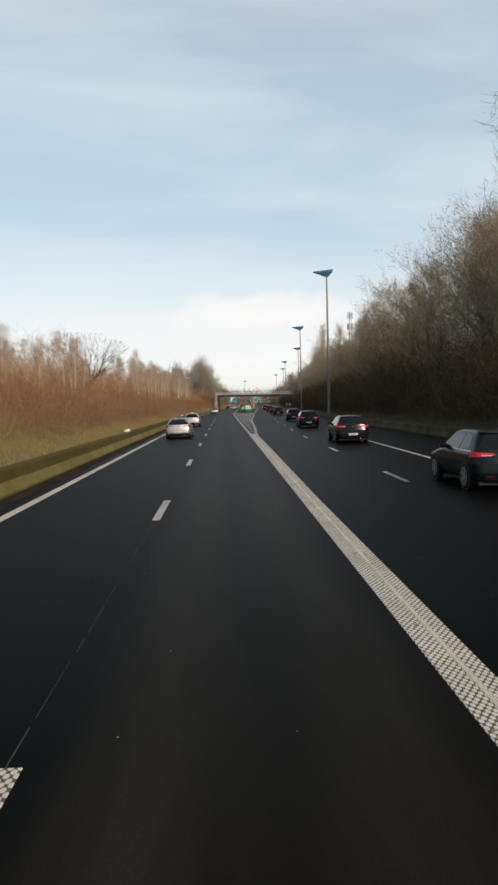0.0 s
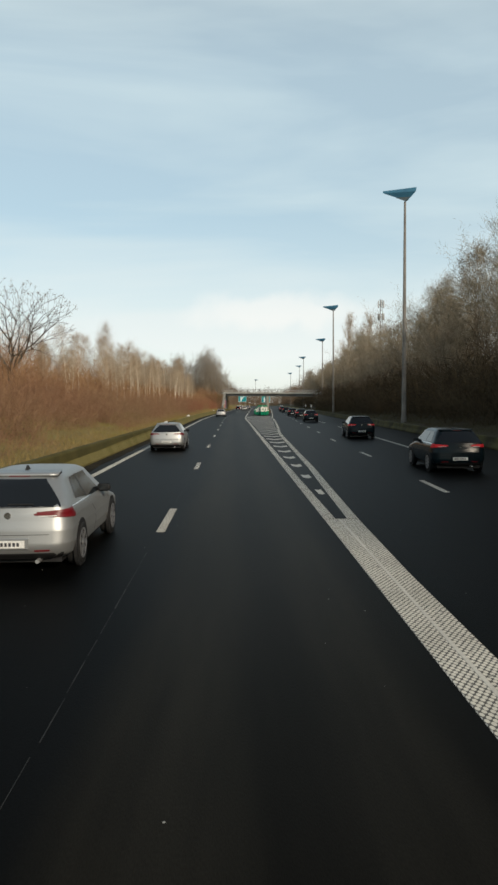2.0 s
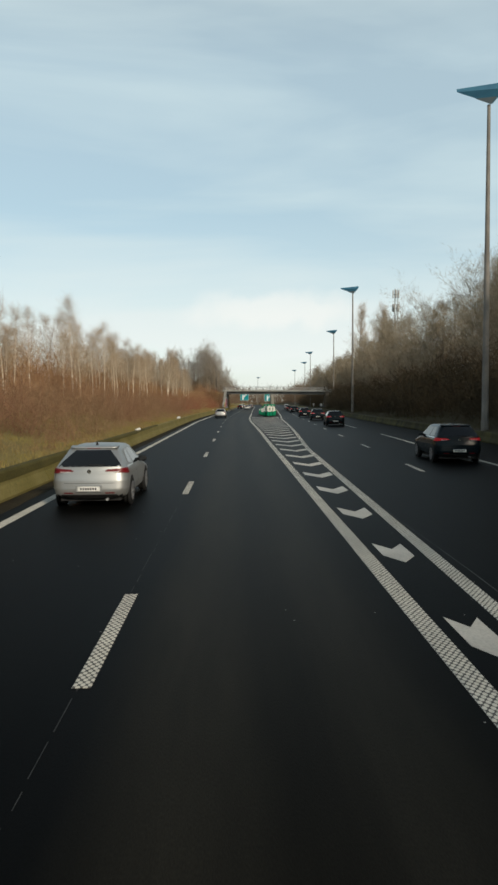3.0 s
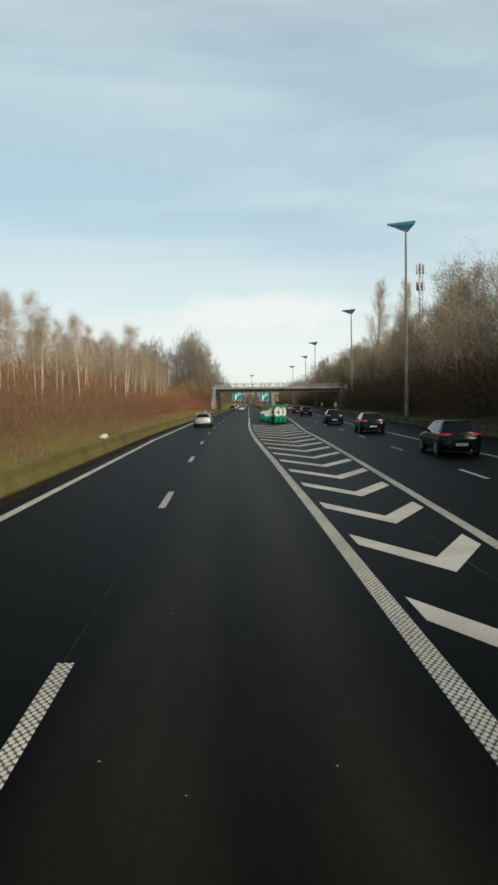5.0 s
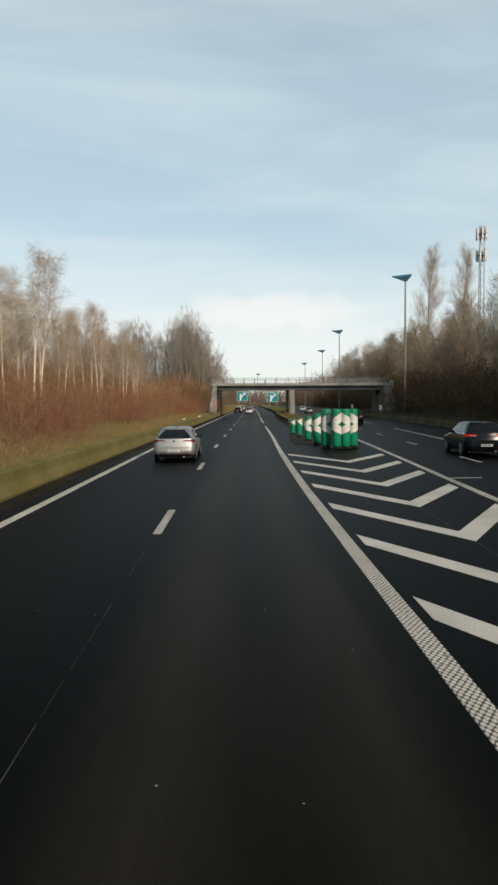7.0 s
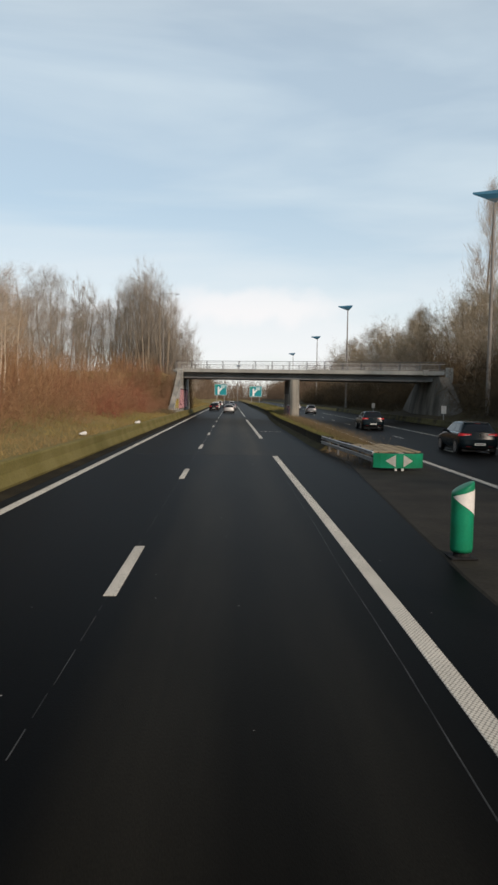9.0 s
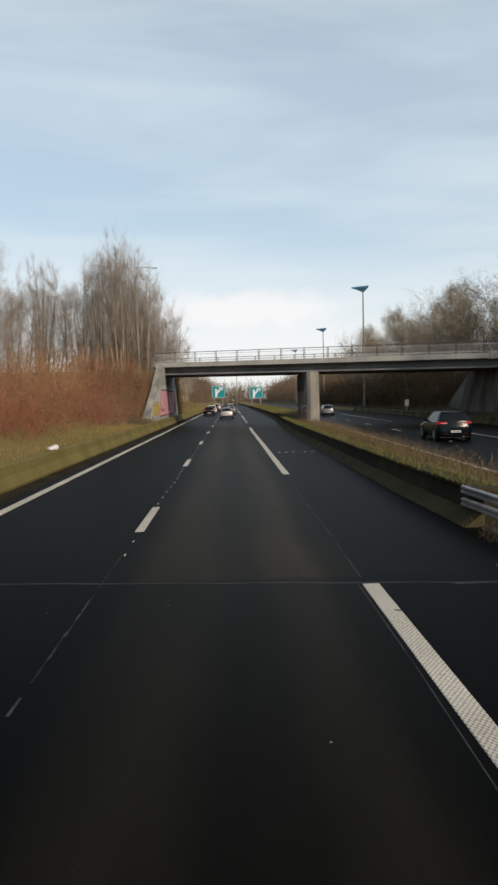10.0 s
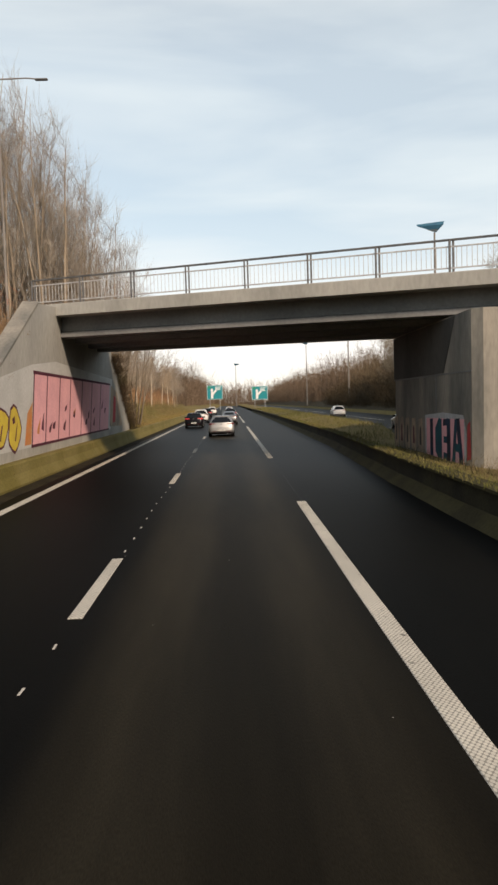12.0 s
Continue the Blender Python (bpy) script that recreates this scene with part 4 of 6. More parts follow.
def bare_tree(name, label, seed, height, kind, bark, twig, twigs=2400, thick=0.016, stems=1):
    """A leafless tree: tapered trunk with limbs, and a crown of branches and fine twigs."""
    rnd = random.Random(seed)
    root = thing(name, label, "tree")
    wood = Shape()
    spec = {"birch": (0.0056, 1.0, 0.95, 0.30, 0.22, 26), "oak": (0.010, 0.62, 0.30, 0.78, 0.56, 16), "poplar": (0.006, 1.0, 0.10, 0.22, 0.22, 44), "coppice": (0.0115, 1.0, 0.20, 0.3, 0.26, 22), "alder": (0.007, 0.95, 0.20, 0.48, 0.42, 26)}[kind]
    girth, top, first, spread, reach, count = spec[0] * height * 1.6, *spec[1:]
    if kind == "birch":
        first = 0.42
    girth /= stems ** 0.5
    trunks, tips = [], []
    for k in range(stems):
        lean = (0.03 if stems == 1 else 0.17)
        a = 2.4 * k
        trunk = bent(rnd, (0.25 * math.cos(a) * (stems > 1), 0.25 * math.sin(a) * (stems > 1), -0.3), (math.cos(a) * lean + rnd.gauss(0, .03), math.sin(a) * lean + rnd.gauss(0, .03), 1), height * top * (1 if k == 0 else rnd.uniform(.75, 1)), 9, 0.04, 0.08)
        limb(wood, trunk, [max(0.012, girth * (1 - 0.95 * i / 9)) for i in range(10)], 7 if stems == 1 else 5)
        tips.append((trunk[-2], trunk[-1] - trunk[-2], height * 0.12, 0.014))
        trunks.append(trunk)
    count *= 1 if stems == 1 else 3
    for i in range(count):
        trunk = trunks[i % stems]
        t = first + (0.97 - first) * (i + rnd.random()) / count
        k = t * 9
        a = int(min(k, 8.99))
        base = trunk[a].lerp(trunk[a + 1], k - a)
        az = i * 2.4 + rnd.gauss(0, .4)
        up = {"birch": 0.9, "oak": 0.75, "poplar": 2.8, "coppice": 1.6, "alder": 1.15}[kind]
        way = Vector((math.cos(az), math.sin(az), up * (0.6 + t * 0.6)))
        shape_k = {"oak": 1.0 - 0.35 * abs(t - 0.55), "poplar": 1.05 - 0.75 * t, "coppice": 1.15 - 0.8 * t, "birch": 1.1 - 0.85 * t, "alder": 1.12 - 0.8 * t}[kind]
        ln = height * reach * max(0.12, shape_k) * rnd.uniform(0.75, 1.15) * (1.5 if kind == "poplar" else 1)
        pts = bent(rnd, base, way, ln, 5, 0.14, 0.10 if kind != "birch" else 0.02)
        r0 = max(0.014, girth * (1 - 0.9 * t) * (0.6 if kind == "oak" else 0.36))
        limb(wood, pts, [r0, r0 * .75, r0 * .55, r0 * .38, r0 * .24, r0 * .12], 4)
        for j in range(6 if kind != "oak" else 9):
            u = rnd.uniform(0.2, 1.0) * 5
            b = int(min(u, 4.99))
            p = pts[b].lerp(pts[b + 1], u - b)
            d = (pts[b + 1] - pts[b]).normalized()
            side = (d + Vector((rnd.gauss(0, .65), rnd.gauss(0, .65), rnd.gauss(0.1, .4)))).normalized()
            tips.append((p, side, ln * rnd.uniform(0.25, 0.5), r0 * .3 + .010))
        tips.append((pts[3], pts[5] - pts[3], ln * 0.45, r0 * .2 + .01))
    g = np.random.default_rng(seed)
    SP = np.array([t[0][:] for t in tips])
    SD = np.array([t[1].normalized()[:] for t in tips])
    SL, SR = np.array([t[2] for t in tips]), 0.6 * np.array([t[3] for t in tips])
    pick = g.integers(0, len(tips), twigs)
    P = SP[pick] + SD[pick] * (SL[pick] * g.uniform(0.05, 1.0, twigs))[:, None] + g.normal(0, (0.008 if kind in ("poplar", "coppice") else 0.022) * height, (twigs, 3))
    D = SD[pick] + g.normal(0, 0.55 if kind in ("poplar", "coppice") else 0.75, (twigs, 3))
    D[:, 2] += {"birch": -0.15, "oak": 0.2, "poplar": 0.9, "coppice": 0.6, "alder": 0.4}[kind]
    TL = height * g.uniform(0.02, 0.065, twigs) * {"birch": 1.3, "coppice": 1.6, "poplar": 1.3}.get(kind, 1.0)
    V, F = joined(spikes(SP, SD, SL, SR), blades(P, D, TL, g.uniform(0.7, 1.3, twigs) * thick, g))
    part("trunk", wood, bark, root, "", True)
    part("crown", fast_mesh("crown", V, F, twig), twig, root)
    return root


def spreading_tree(x, y):
    """A lone tree whose limbs fork again and again into a broad umbrella crown."""
    rnd, g = random.Random(19), np.random.default_rng(19)
    root = thing("spreading_tree", "bare spreading tree with dark twisted limbs and seed tufts", "tree", at=pose(x, y, ground_z(x, y) - 0.1))
    wood, ends = Shape(), []

    def grow(p, d, length, r, level):
        pts = bent(rnd, p, d, length, 4, 0.12, 0.02 if level > 1 else 0.05)
        limb(wood, pts, [r * (1 - 0.11 * i) for i in range(5)], 6 if level < 2 else 4)
        if level == 5:
            ends.append((pts[-1], (pts[-1] - pts[-2]).normalized()))
            return
        n = 6 if level == 0 else 3 if level < 3 else 2
        side = pts[-1] - pts[-2]
        u = side.normalized().orthogonal().normalized()
        w = side.normalized().cross(u)
        turn = rnd.uniform(0, 6.3)
        for k in range(n):
            a = turn + 2 * math.pi * k / n + rnd.gauss(0, .25)
            lean = rnd.uniform(0.35, 1.5) if level == 0 else rnd.uniform(0.35, 0.75)
            way = side.normalized() + (u * math.cos(a) + w * math.sin(a)) * lean + Vector((0, 0, 0.08))
            start = pts[-1] if level or k < 3 else pts[3]
            grow(start, way, (2.9 if level == 0 else length * 0.76) * rnd.uniform(.85, 1.12), max(0.012, r * 0.52), level + 1)

    grow(Vector((0, 0, -0.2)), Vector((0.04, 0, 1)), 3.3, 0.26, 0)
    P = np.repeat(np.array([e[0][:] for e in ends]), 9, axis=0)
    D = np.repeat(np.array([e[1][:] for e in ends]), 9, axis=0) * 0.5 + g.normal(0, 0.7, (len(P), 3))
    V, F = blades(P, D, g.uniform(0.12, 0.42, len(P)), g.uniform(0.007, 0.016, len(P)), g)
    part("trunk", wood, BARK_DARK, root, "", True)
    part("crown", fast_mesh("crown", V, F, TWIG_WOOD), TWIG_WOOD, root)


def plant(kinds, spots, group):
    rnd = random.Random(len(spots))
    for i, (x, y, s) in enumerate(spots):
        t = kinds[i % len(kinds)]
        m = pose(x, y, ground_z(x, y) - 0.1, rnd.uniform(-3, 3), rnd.uniform(-3, 3), rnd.uniform(0, 360))
        ob = copy_thing(t, m)
        ob.scale = (s, s, s)
        ob["group"] = group


def discard(t):
    for o in list(t.children_recursive) + [t]:
        bpy.data.objects.remove(o)


def in_bridge(x, y):
    return abs(y - (deck_y(x) + 5)) < 6.0 or (-7.6 < x < 28 and 250 < y < 290) or (-7.6 < x < 0 and 262 < y < 302)


# crown twigs paler than the undergrowth: sunlit tops put into the colour
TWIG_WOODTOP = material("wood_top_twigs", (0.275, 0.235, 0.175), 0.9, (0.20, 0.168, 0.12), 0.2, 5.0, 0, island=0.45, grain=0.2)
TWIG_BIRCH = material("birch_twigs", (0.36, 0.285, 0.20), 0.9, (0.27, 0.20, 0.135), 0.2, 5.0, 0, island=0.4, grain=0.2)
birches = [bare_tree("birch_tree", "slender bare silver birch with pale bark", s, 11.5, "birch", BIRCH_B, TWIG_BIRCH, 3900, 0.0046) for s in (11, 12, 13, 14)]
greys = [bare_tree("bare_tree", "tall bare grey-brown tree with many fine branches", s, 15, "alder", BARK, TWIG_GREY, 6500, 0.0082) for s in (21, 22, 23)]
coppices = [bare_tree("coppice_tree", "tall bare many-stemmed tree behind the bridge", s, 15, "coppice", BARK, TWIG_GREY, 3300, 0.0056, stems=n) for s, n in ((61, 8), (62, 6))]
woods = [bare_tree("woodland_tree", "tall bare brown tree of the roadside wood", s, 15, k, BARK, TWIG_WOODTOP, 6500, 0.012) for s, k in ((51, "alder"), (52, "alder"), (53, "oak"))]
poplars = [bare_tree("poplar_tree", "tall narrow bare poplar", 41, 26, "poplar", BARK, TWIG_BIRCH, 7000, 0.009)]

rnd = random.Random(3)
spots = []
for i in range(92):
    y = 58 + i * 1.95 + rnd.uniform(-1.5, 1.5)
    x = -11.6 - abs(rnd.gauss(0, 4.2)) - (2.5 if y < 110 else 0)
    if not in_bridge(x, y) and not 84 < y < 103:
        spots.append((x, y, rnd.uniform(0.6, 0.92) * (0.8 if y < 120 else 1.0)))
spots += [(-10.5 - rnd.uniform(0, 9), 312 + 4.4 * i, rnd.uniform(0.6, 0.85)) for i in range(24)]
spots += [(-14.5, 174, 0.78), (-12.2, 205, 0.85)]
plant(birches, spots, "birches on the bank")
spreading_tree(-17.7, 97.0)
spots = []
for i in range(22):
    y = 215 + i * 2.6
    x = -15 - rnd.uniform(0, 16)
    if not in_bridge(x, y):
        spots.append((x, y, rnd.uniform(0.5, 0.72)))
plant(coppices, [(-8.2, 298, 1.1), (-9.8, 302.5, 1.3), (-7.4, 307, 0.95), (-12.0, 293.5, 1.15), (-16.5, 301, 1.25), (-10.8, 305, 1.2), (-20, 306, 1.25), (-24, 302, 1.2), (-7.6, 296.5, 0.9), (-9.2, 295, 1.2), (-6.9, 302.5, 0.8), (-11.2, 296.5, 1.35), (-14.5, 294.5, 1.25), (-6.4, 301.5, 1.0), (-6.0, 307.5, 0.85), (-7.0, 299, 1.05), (-10.2, 299.5, 1.35), (-13.0, 298.5, 1.4)], "many-stemmed trees by the bridge")
spots += [(-19, 262, 0.9), (-20.5, 270, 1.0), (-13.0, 304, 1.1)]
for i in range(20):
    x = -11 - i * 1.75 - rnd.uniform(0, 1)
    plant([(coppices + [greys[0]])[i % 3]], [(x, deck_y(x) + 12.5 + rnd.uniform(0, 9), rnd.uniform(0.85, 1.2))], "bare trees beyond the approach road")
for i in range(14):
    spots.append((-9 - rnd.uniform(0, 10), 300 + i * 9 + rnd.uniform(-3, 3), rnd.uniform(0.5, 0.75)))
for i in range(16):
    spots.append((-26 - rnd.uniform(0, 16), -5 + i * 12 + rnd.uniform(-3, 3), rnd.uniform(0.55, 0.8)))
for i in range(5):
    spots.append((-14 - rnd.uniform(0, 6), 14 + i * 5, rnd.uniform(0.5, 0.62)))
plant(greys, spots, "bare trees")
spots = []
for i in range(70):
    y = 18 + i * 5.2 + rnd.uniform(-2, 2)
    x = right_wall(y) + rnd.uniform(5.5, 12)
    if not in_bridge(x, y):
        spots.append((x, y, rnd.uniform(0.8, 1.08) * (1.1 if y < 70 else 0.86 if 205 < y < 262 else 1.0)))
for i in range(38):
    y = 20 + i * 9.6 + rnd.uniform(-2, 2)
    x = right_wall(y) + rnd.uniform(13, 24)
    if not in_bridge(x, y):
        spots.append((x, y, rnd.uniform(0.95, 1.15) * (1.12 if y < 70 else 0.86 if 205 < y < 262 else 1.0 if y < 260 else 1.08)))
plant(woods, spots, "trees of the roadside wood")
plant([woods[2], woods[0]], [(22.5, 52, 1.02), (24.5, 57, 1.12), (26.5, 50, 1.15)], "tall trees of the roadside wood")
plant(poplars, [(37.3, 283, 1.12), (43.9, 283, 1.10)], "poplars")
for t in birches + greys + coppices + woods + poplars:
    discard(t)

# distant woods that close the view
TWIG_FAR = material("far_twigs", (0.16, 0.115, 0.08), 0.95, (0.11, 0.08, 0.055), 0.05, 5.0, 0, island=0.4, grain=0.2)
X = rng.uniform(-300, 300, 2200)
Y = rng.uniform(780, 960, 2200)
ok = Y > 790
thicket("far_wood", "brown leafless woods in the distance", TWIG_FAR, X[ok], Y[ok], 12, 23, 3, 0.13, spread=0.22, branchy=14, wild=0.6, Z=np.zeros(ok.sum()))
for side in (-1, 1):
    X, Y = scatter(1700, 430, 800, 5, 40, side)
    thicket("far_wood", "brown leafless woods along the road ahead", TWIG_FAR, X, Y, 8, 16, 4, 0.05, spread=0.22, branchy=14, wild=0.6)


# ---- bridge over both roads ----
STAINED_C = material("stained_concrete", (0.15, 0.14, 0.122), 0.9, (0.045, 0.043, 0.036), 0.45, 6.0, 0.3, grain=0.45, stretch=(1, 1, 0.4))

def make_bridge():
    ox, oy = -4.9, 277.0
    root = thing("road_bridge", "grey concrete road bridge on a slab pier over both carriageways", "bridge", at=pose(ox, oy, 0))

    def P(x, d, z):                                # x along the deck, d across it, z from the deck's top edge
        return (x - ox, deck_y(x) + d - oy, deck_z(x) + z)

    def beam(x0, x1, section, n=1):
        rings = [[P(x, d, z) for d, z in section] for x in (x0 + (x1 - x0) * i / n for i in range(n + 1))]
        return Shape().loft(rings, True, True)

    part("deck_slab", beam(-6.3, 26.2, [(0.25, -0.42), (0.25, -0.14), (10.2, -0.14), (10.2, -0.42)]), BRIDGE_C, root)
    for d0, d1 in ((0.0, 0.45), (10.05, 10.5)):
        part("edge_beam", beam(-6.0, 26.2, [(d0, -0.46), (d0, -0.03), (d0 + 0.03, 0), (d1, 0), (d1, -0.46)]), BRIDGE_C, root, "pale weathered concrete edge beam")
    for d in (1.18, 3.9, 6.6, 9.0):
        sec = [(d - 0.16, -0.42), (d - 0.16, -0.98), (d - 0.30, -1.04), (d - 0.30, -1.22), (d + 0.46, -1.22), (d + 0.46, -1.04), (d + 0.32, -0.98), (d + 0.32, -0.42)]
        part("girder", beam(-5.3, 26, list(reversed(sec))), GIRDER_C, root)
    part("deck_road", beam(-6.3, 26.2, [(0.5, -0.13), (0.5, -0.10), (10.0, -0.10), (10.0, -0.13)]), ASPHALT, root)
    # slab pier, rounded at its nose
    ring = []
    for z, g in ((-0.1, 0.04), (0.5, 0.02), (3.1, 0.0), (3.14, 0.0), (4.9, 0.0)):
        x0, x1, y0, y1 = 8.92 - g - ox, 10.02 + g - ox, 269.2 - g - oy, 279.0 + g - oy
        c = 0.26
        ring.append([(x0 + c, y0, z), (x1 - c, y0, z), (x1, y0 + c, z), (x1, y1 - c, z), (x1 - c, y1, z), (x0 + c, y1, z), (x0, y1 - c, z), (x0, y0 + c, z)])
    pier = part("pier", Shape().loft(ring, True, True), PIER_C, root, "broad streaked concrete slab pier with spray paint")
    joint = Shape().box(8.90 - ox, 272.9 - oy, 0.3, 8.93 - ox, 272.96 - oy, 4.6).box(8.90 - ox, 269.4 - oy, 3.08, 8.93 - ox, 278.9 - oy, 3.12)
    part("joint", joint, GIRDER_C, pier)
    # left abutment: a wall along the road, sloping down at both ends
    side = [(264.6, 0.3), (264.6, 1.0), (266.6, 1.9), (270.6, 3.75), (274.4, 6.1), (277.4, 6.35), (278.6, 5.4), (287.6, 5.5), (289.6, 5.6), (298.5, 1.1), (298.5, 0.3)]
    bat = lambda z: -5.35 + 0.075 * z
    s = Shape()
    k = len(side)
    vs = [(bat(z) - ox, y - oy, z) for y, z in side] + [(bat(z) - 0.5 - ox, y - oy, z) for y, z in side]
    s.add(vs, [tuple(range(k)), tuple(reversed(range(k, 2 * k)))] + [(i, i + k, (i + 1) % k + k, (i + 1) % k) for i in range(k)])
    abut = part("abutment", s, BRIDGE_C, root, "sloping concrete abutment covered with spray paint")
    cop = Shape()
    for (y0, z0), (y1, z1) in zip(side[1:4], side[2:5]):
        cop.loft([[(bat(z) + 0.04 - ox, y - oy, z - 0.02), (bat(z) + 0.04 - ox, y - oy, z + 0.08), (bat(z) - 0.54 - ox, y - oy, z + 0.08), (bat(z) - 0.54 - ox, y - oy, z - 0.02)] for y, z in ((y0, z0), (y1, z1))], True, True)
    part("coping", cop, PIER_C, abut, "weathered top of the sloping wing")

    def sprayed(name, quad, mat, parent, out=0.006):
        """A sprayed patch on the abutment: corners as (y, z)."""
        v = [(bat(z) + out - ox, y - oy, z) for y, z in quad]
        w = [(bat(z) + 0.001 - ox, y - oy, z) for y, z in quad]
        n = len(v)
        sh = Shape().add(v + w, [tuple(range(n))] + [(i, i + n, (i + 1) % n + n, (i + 1) % n) for i in range(n)])
        return part(name, sh, mat, parent)

    sprayed("overpaint", [(265.6, 1.0), (274.2, 1.0), (290.6, 1.02), (290.6, 3.95), (277.2, 4.2), (273.8, 3.9), (270.6, 3.35), (267.2, 1.95)], G_GREY, abut, 0.004)
    rnd = random.Random(8)
    edges = [274.2, 276.0, 278.0, 279.9, 282.3, 284.6, 287.0, 289.8]
    for a, b in zip(edges, edges[1:]):
        sprayed("pink_panel", [(a + 0.03, 1.05), (b - 0.03, 1.10), (b - 0.03, 3.62 + rnd.uniform(-.06, .06)), (a + 0.03, 3.64)], G_PINK, abut)
        sprayed("outline", [(a - 0.05, 1.0), (a + 0.05, 1.0), (a + 0.07, 3.7), (a - 0.04, 3.7)], G_MAROON, abut, 0.011)
        for _ in range(2):
            y, z = rnd.uniform(a + .2, b - .6), rnd.uniform(1.4, 3.0)
            sprayed("stroke", [(y, z), (y + rnd.uniform(.15, .4), z + rnd.uniform(-.1, .1)), (y + rnd.uniform(.2, .5), z + rnd.uniform(.25, .6)), (y + .05, z + .2)], rnd.choice((G_MAROON, G_ORANGE, G_MAROON)), abut, 0.013)
    sprayed("outline", [(274.1, 3.6), (289.9, 3.58), (289.9, 3.68), (274.1, 3.72)], G_MAROON, abut, 0.015)
    sprayed("outline", [(274.1, 0.98), (289.9, 1.02), (289.9, 1.1), (274.1, 1.08)], G_MAROON, abut, 0.015)

    def blob(y, z, ry, rz, lump, n=14):
        return [(y + ry * (1 + lump * math.sin(3 * a + y)) * math.cos(a), z + rz * (1 + lump * math.cos(2 * a + y)) * math.sin(a)) for a in (2 * math.pi * k / n for k in range(n))]

    for i, (y, ry) in enumerate(((269.0, .78), (270.6, .86), (272.1, .70))):
        z = 1.72 + .07 * (i % 2)
        sprayed("outline", blob(y, z, ry, .76, .16), G_MAROON, abut, 0.008 + .0006 * i)
        sprayed("yellow_letter", blob(y, z, ry - .09, .67, .16), G_YELLOW, abut, 0.012 + .0006 * i)
        sprayed("stroke", [(y - .30, z + .34), (y - .06, z + .42), (y + .02, z + .20), (y - .20, z + .16)], G_MAROON, abut, 0.016)
        sprayed("stroke", [(y + .05, z - .40), (y + .16, z - .40), (y + .30, z + .02 + .1 * i), (y + .18, z + .06)], G_MAROON, abut, 0.016)
    sprayed("orange_patch", [(273.3, 1.1), (274.1, 1.1), (274.1, 2.6), (273.5, 2.2)], G_ORANGE, abut)
    sprayed("orange_patch", [(290.2, 1.2), (295.0, 1.1), (292.5, 3.2), (290.2, 3.6)], G_TAN, abut)
    sprayed("red_patch", [(291.2, 1.4), (292.2, 1.4), (292.0, 2.9), (291.3, 3.0)], G_RED, abut, 0.011)

    def on_pier(name, quad, mat, out=0.006):
        v = [(8.90 - out - ox, y - oy, z) for y, z in quad]
        w = [(8.915 - ox, y - oy, z) for y, z in quad]
        n = len(v)
        part(name, Shape().add(v + w, [tuple(reversed(range(n)))] + [(i, (i + 1) % n, (i + 1) % n + n, i + n) for i in range(n)]), mat, pier)

    # dark patch on the pier side, from its level joint up to the top
    on_pier("soot_stain", [(272.1, 3.14), (278.9, 3.13), (278.9, 4.86), (270.9, 4.86), (271.4, 4.1)], DARK_GREY, 0.004)
    on_pier("pale_outline", [(269.95, 0.10), (270.9, 0.05), (274.25, 0.16), (274.3, 1.72), (272.2, 1.84), (270.2, 1.78), (269.9, 1.2)], G_PALE)
    on_pier("pink_fill", [(270.1, 0.24), (274.1, 0.28), (274.1, 1.62), (270.1, 1.66)], G_PINK, 0.010)
    on_pier("red_stroke", [(269.5, 0.5), (269.85, .42), (269.8, 1.5), (269.6, 1.6)], G_RED, 0.010)
    strokes = [[(270.15, .22), (270.5, .22), (270.85, 1.66), (270.5, 1.68)], [(270.95, .22), (271.25, .24), (270.95, 1.66), (270.72, 1.6)], [(270.4, .62), (271.1, .62), (271.05, .88), (270.45, .88)],
               [(271.4, .24), (271.75, .24), (271.75, 1.66), (271.4, 1.64)], [(271.75, .24), (272.15, .3), (272.1, .52), (271.75, .5)], [(271.75, .84), (272.1, .84), (272.08, 1.06), (271.75, 1.06)], [(271.75, 1.42), (272.15, 1.4), (272.12, 1.62), (271.75, 1.64)],
               [(272.3, .24), (272.6, .24), (272.62, 1.64), (272.3, 1.62)], [(272.6, .24), (273.0, .5), (273.0, 1.3), (272.6, 1.64)], [(273.3, .26), (273.62, .26), (273.62, 1.6), (273.3, 1.62)]]
    for k, q in enumerate(strokes):
        on_pier("dark_stroke", q, G_TEAL if k % 3 else G_BLUE, 0.014 + .0008 * k)
    for i, y in enumerate((274.6, 275.55, 276.5, 277.4, 278.3)):
        on_pier("faded_letter", [(y, 0.35), (y + .62, .3 + .05 * (i % 2)), (y + .7, .8), (y + .55, 1.55), (y + .1, 1.6), (y - .05, 1.0)], G_TAN)
        on_pier("faded_stroke", [(y + .2, .6), (y + .42, .6), (y + .36, 1.25), (y + .24, 1.3)], G_MAROON if i % 2 else DARK_GREY, 0.011)
    # right abutment with sloping wings
    s = Shape()
    rp = [(25.2, 256.0, 0.9), (25.1, 261.5, 5.2), (25.8, 273.5, 5.0), (27.0, 287.0, 0.5)]
    base = [(24.6, 256.0), (24.4, 261.5), (24.9, 273.5), (26.2, 287.0)]
    lower = [(bx - ox, y - oy, -0.1) for bx, y in base]
    upper = [(x - ox, y - oy, z) for x, y, z in rp]
    back = [(x + 1.2 - ox, y - oy, z) for x, y, z in rp]
    backl = [(bx + 2.0 - ox, y - oy, -0.1) for bx, y in base]
    s.loft([[lower[i], upper[i], back[i], backl[i]] for i in range(4)], True, True)
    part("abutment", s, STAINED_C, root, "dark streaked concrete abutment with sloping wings")
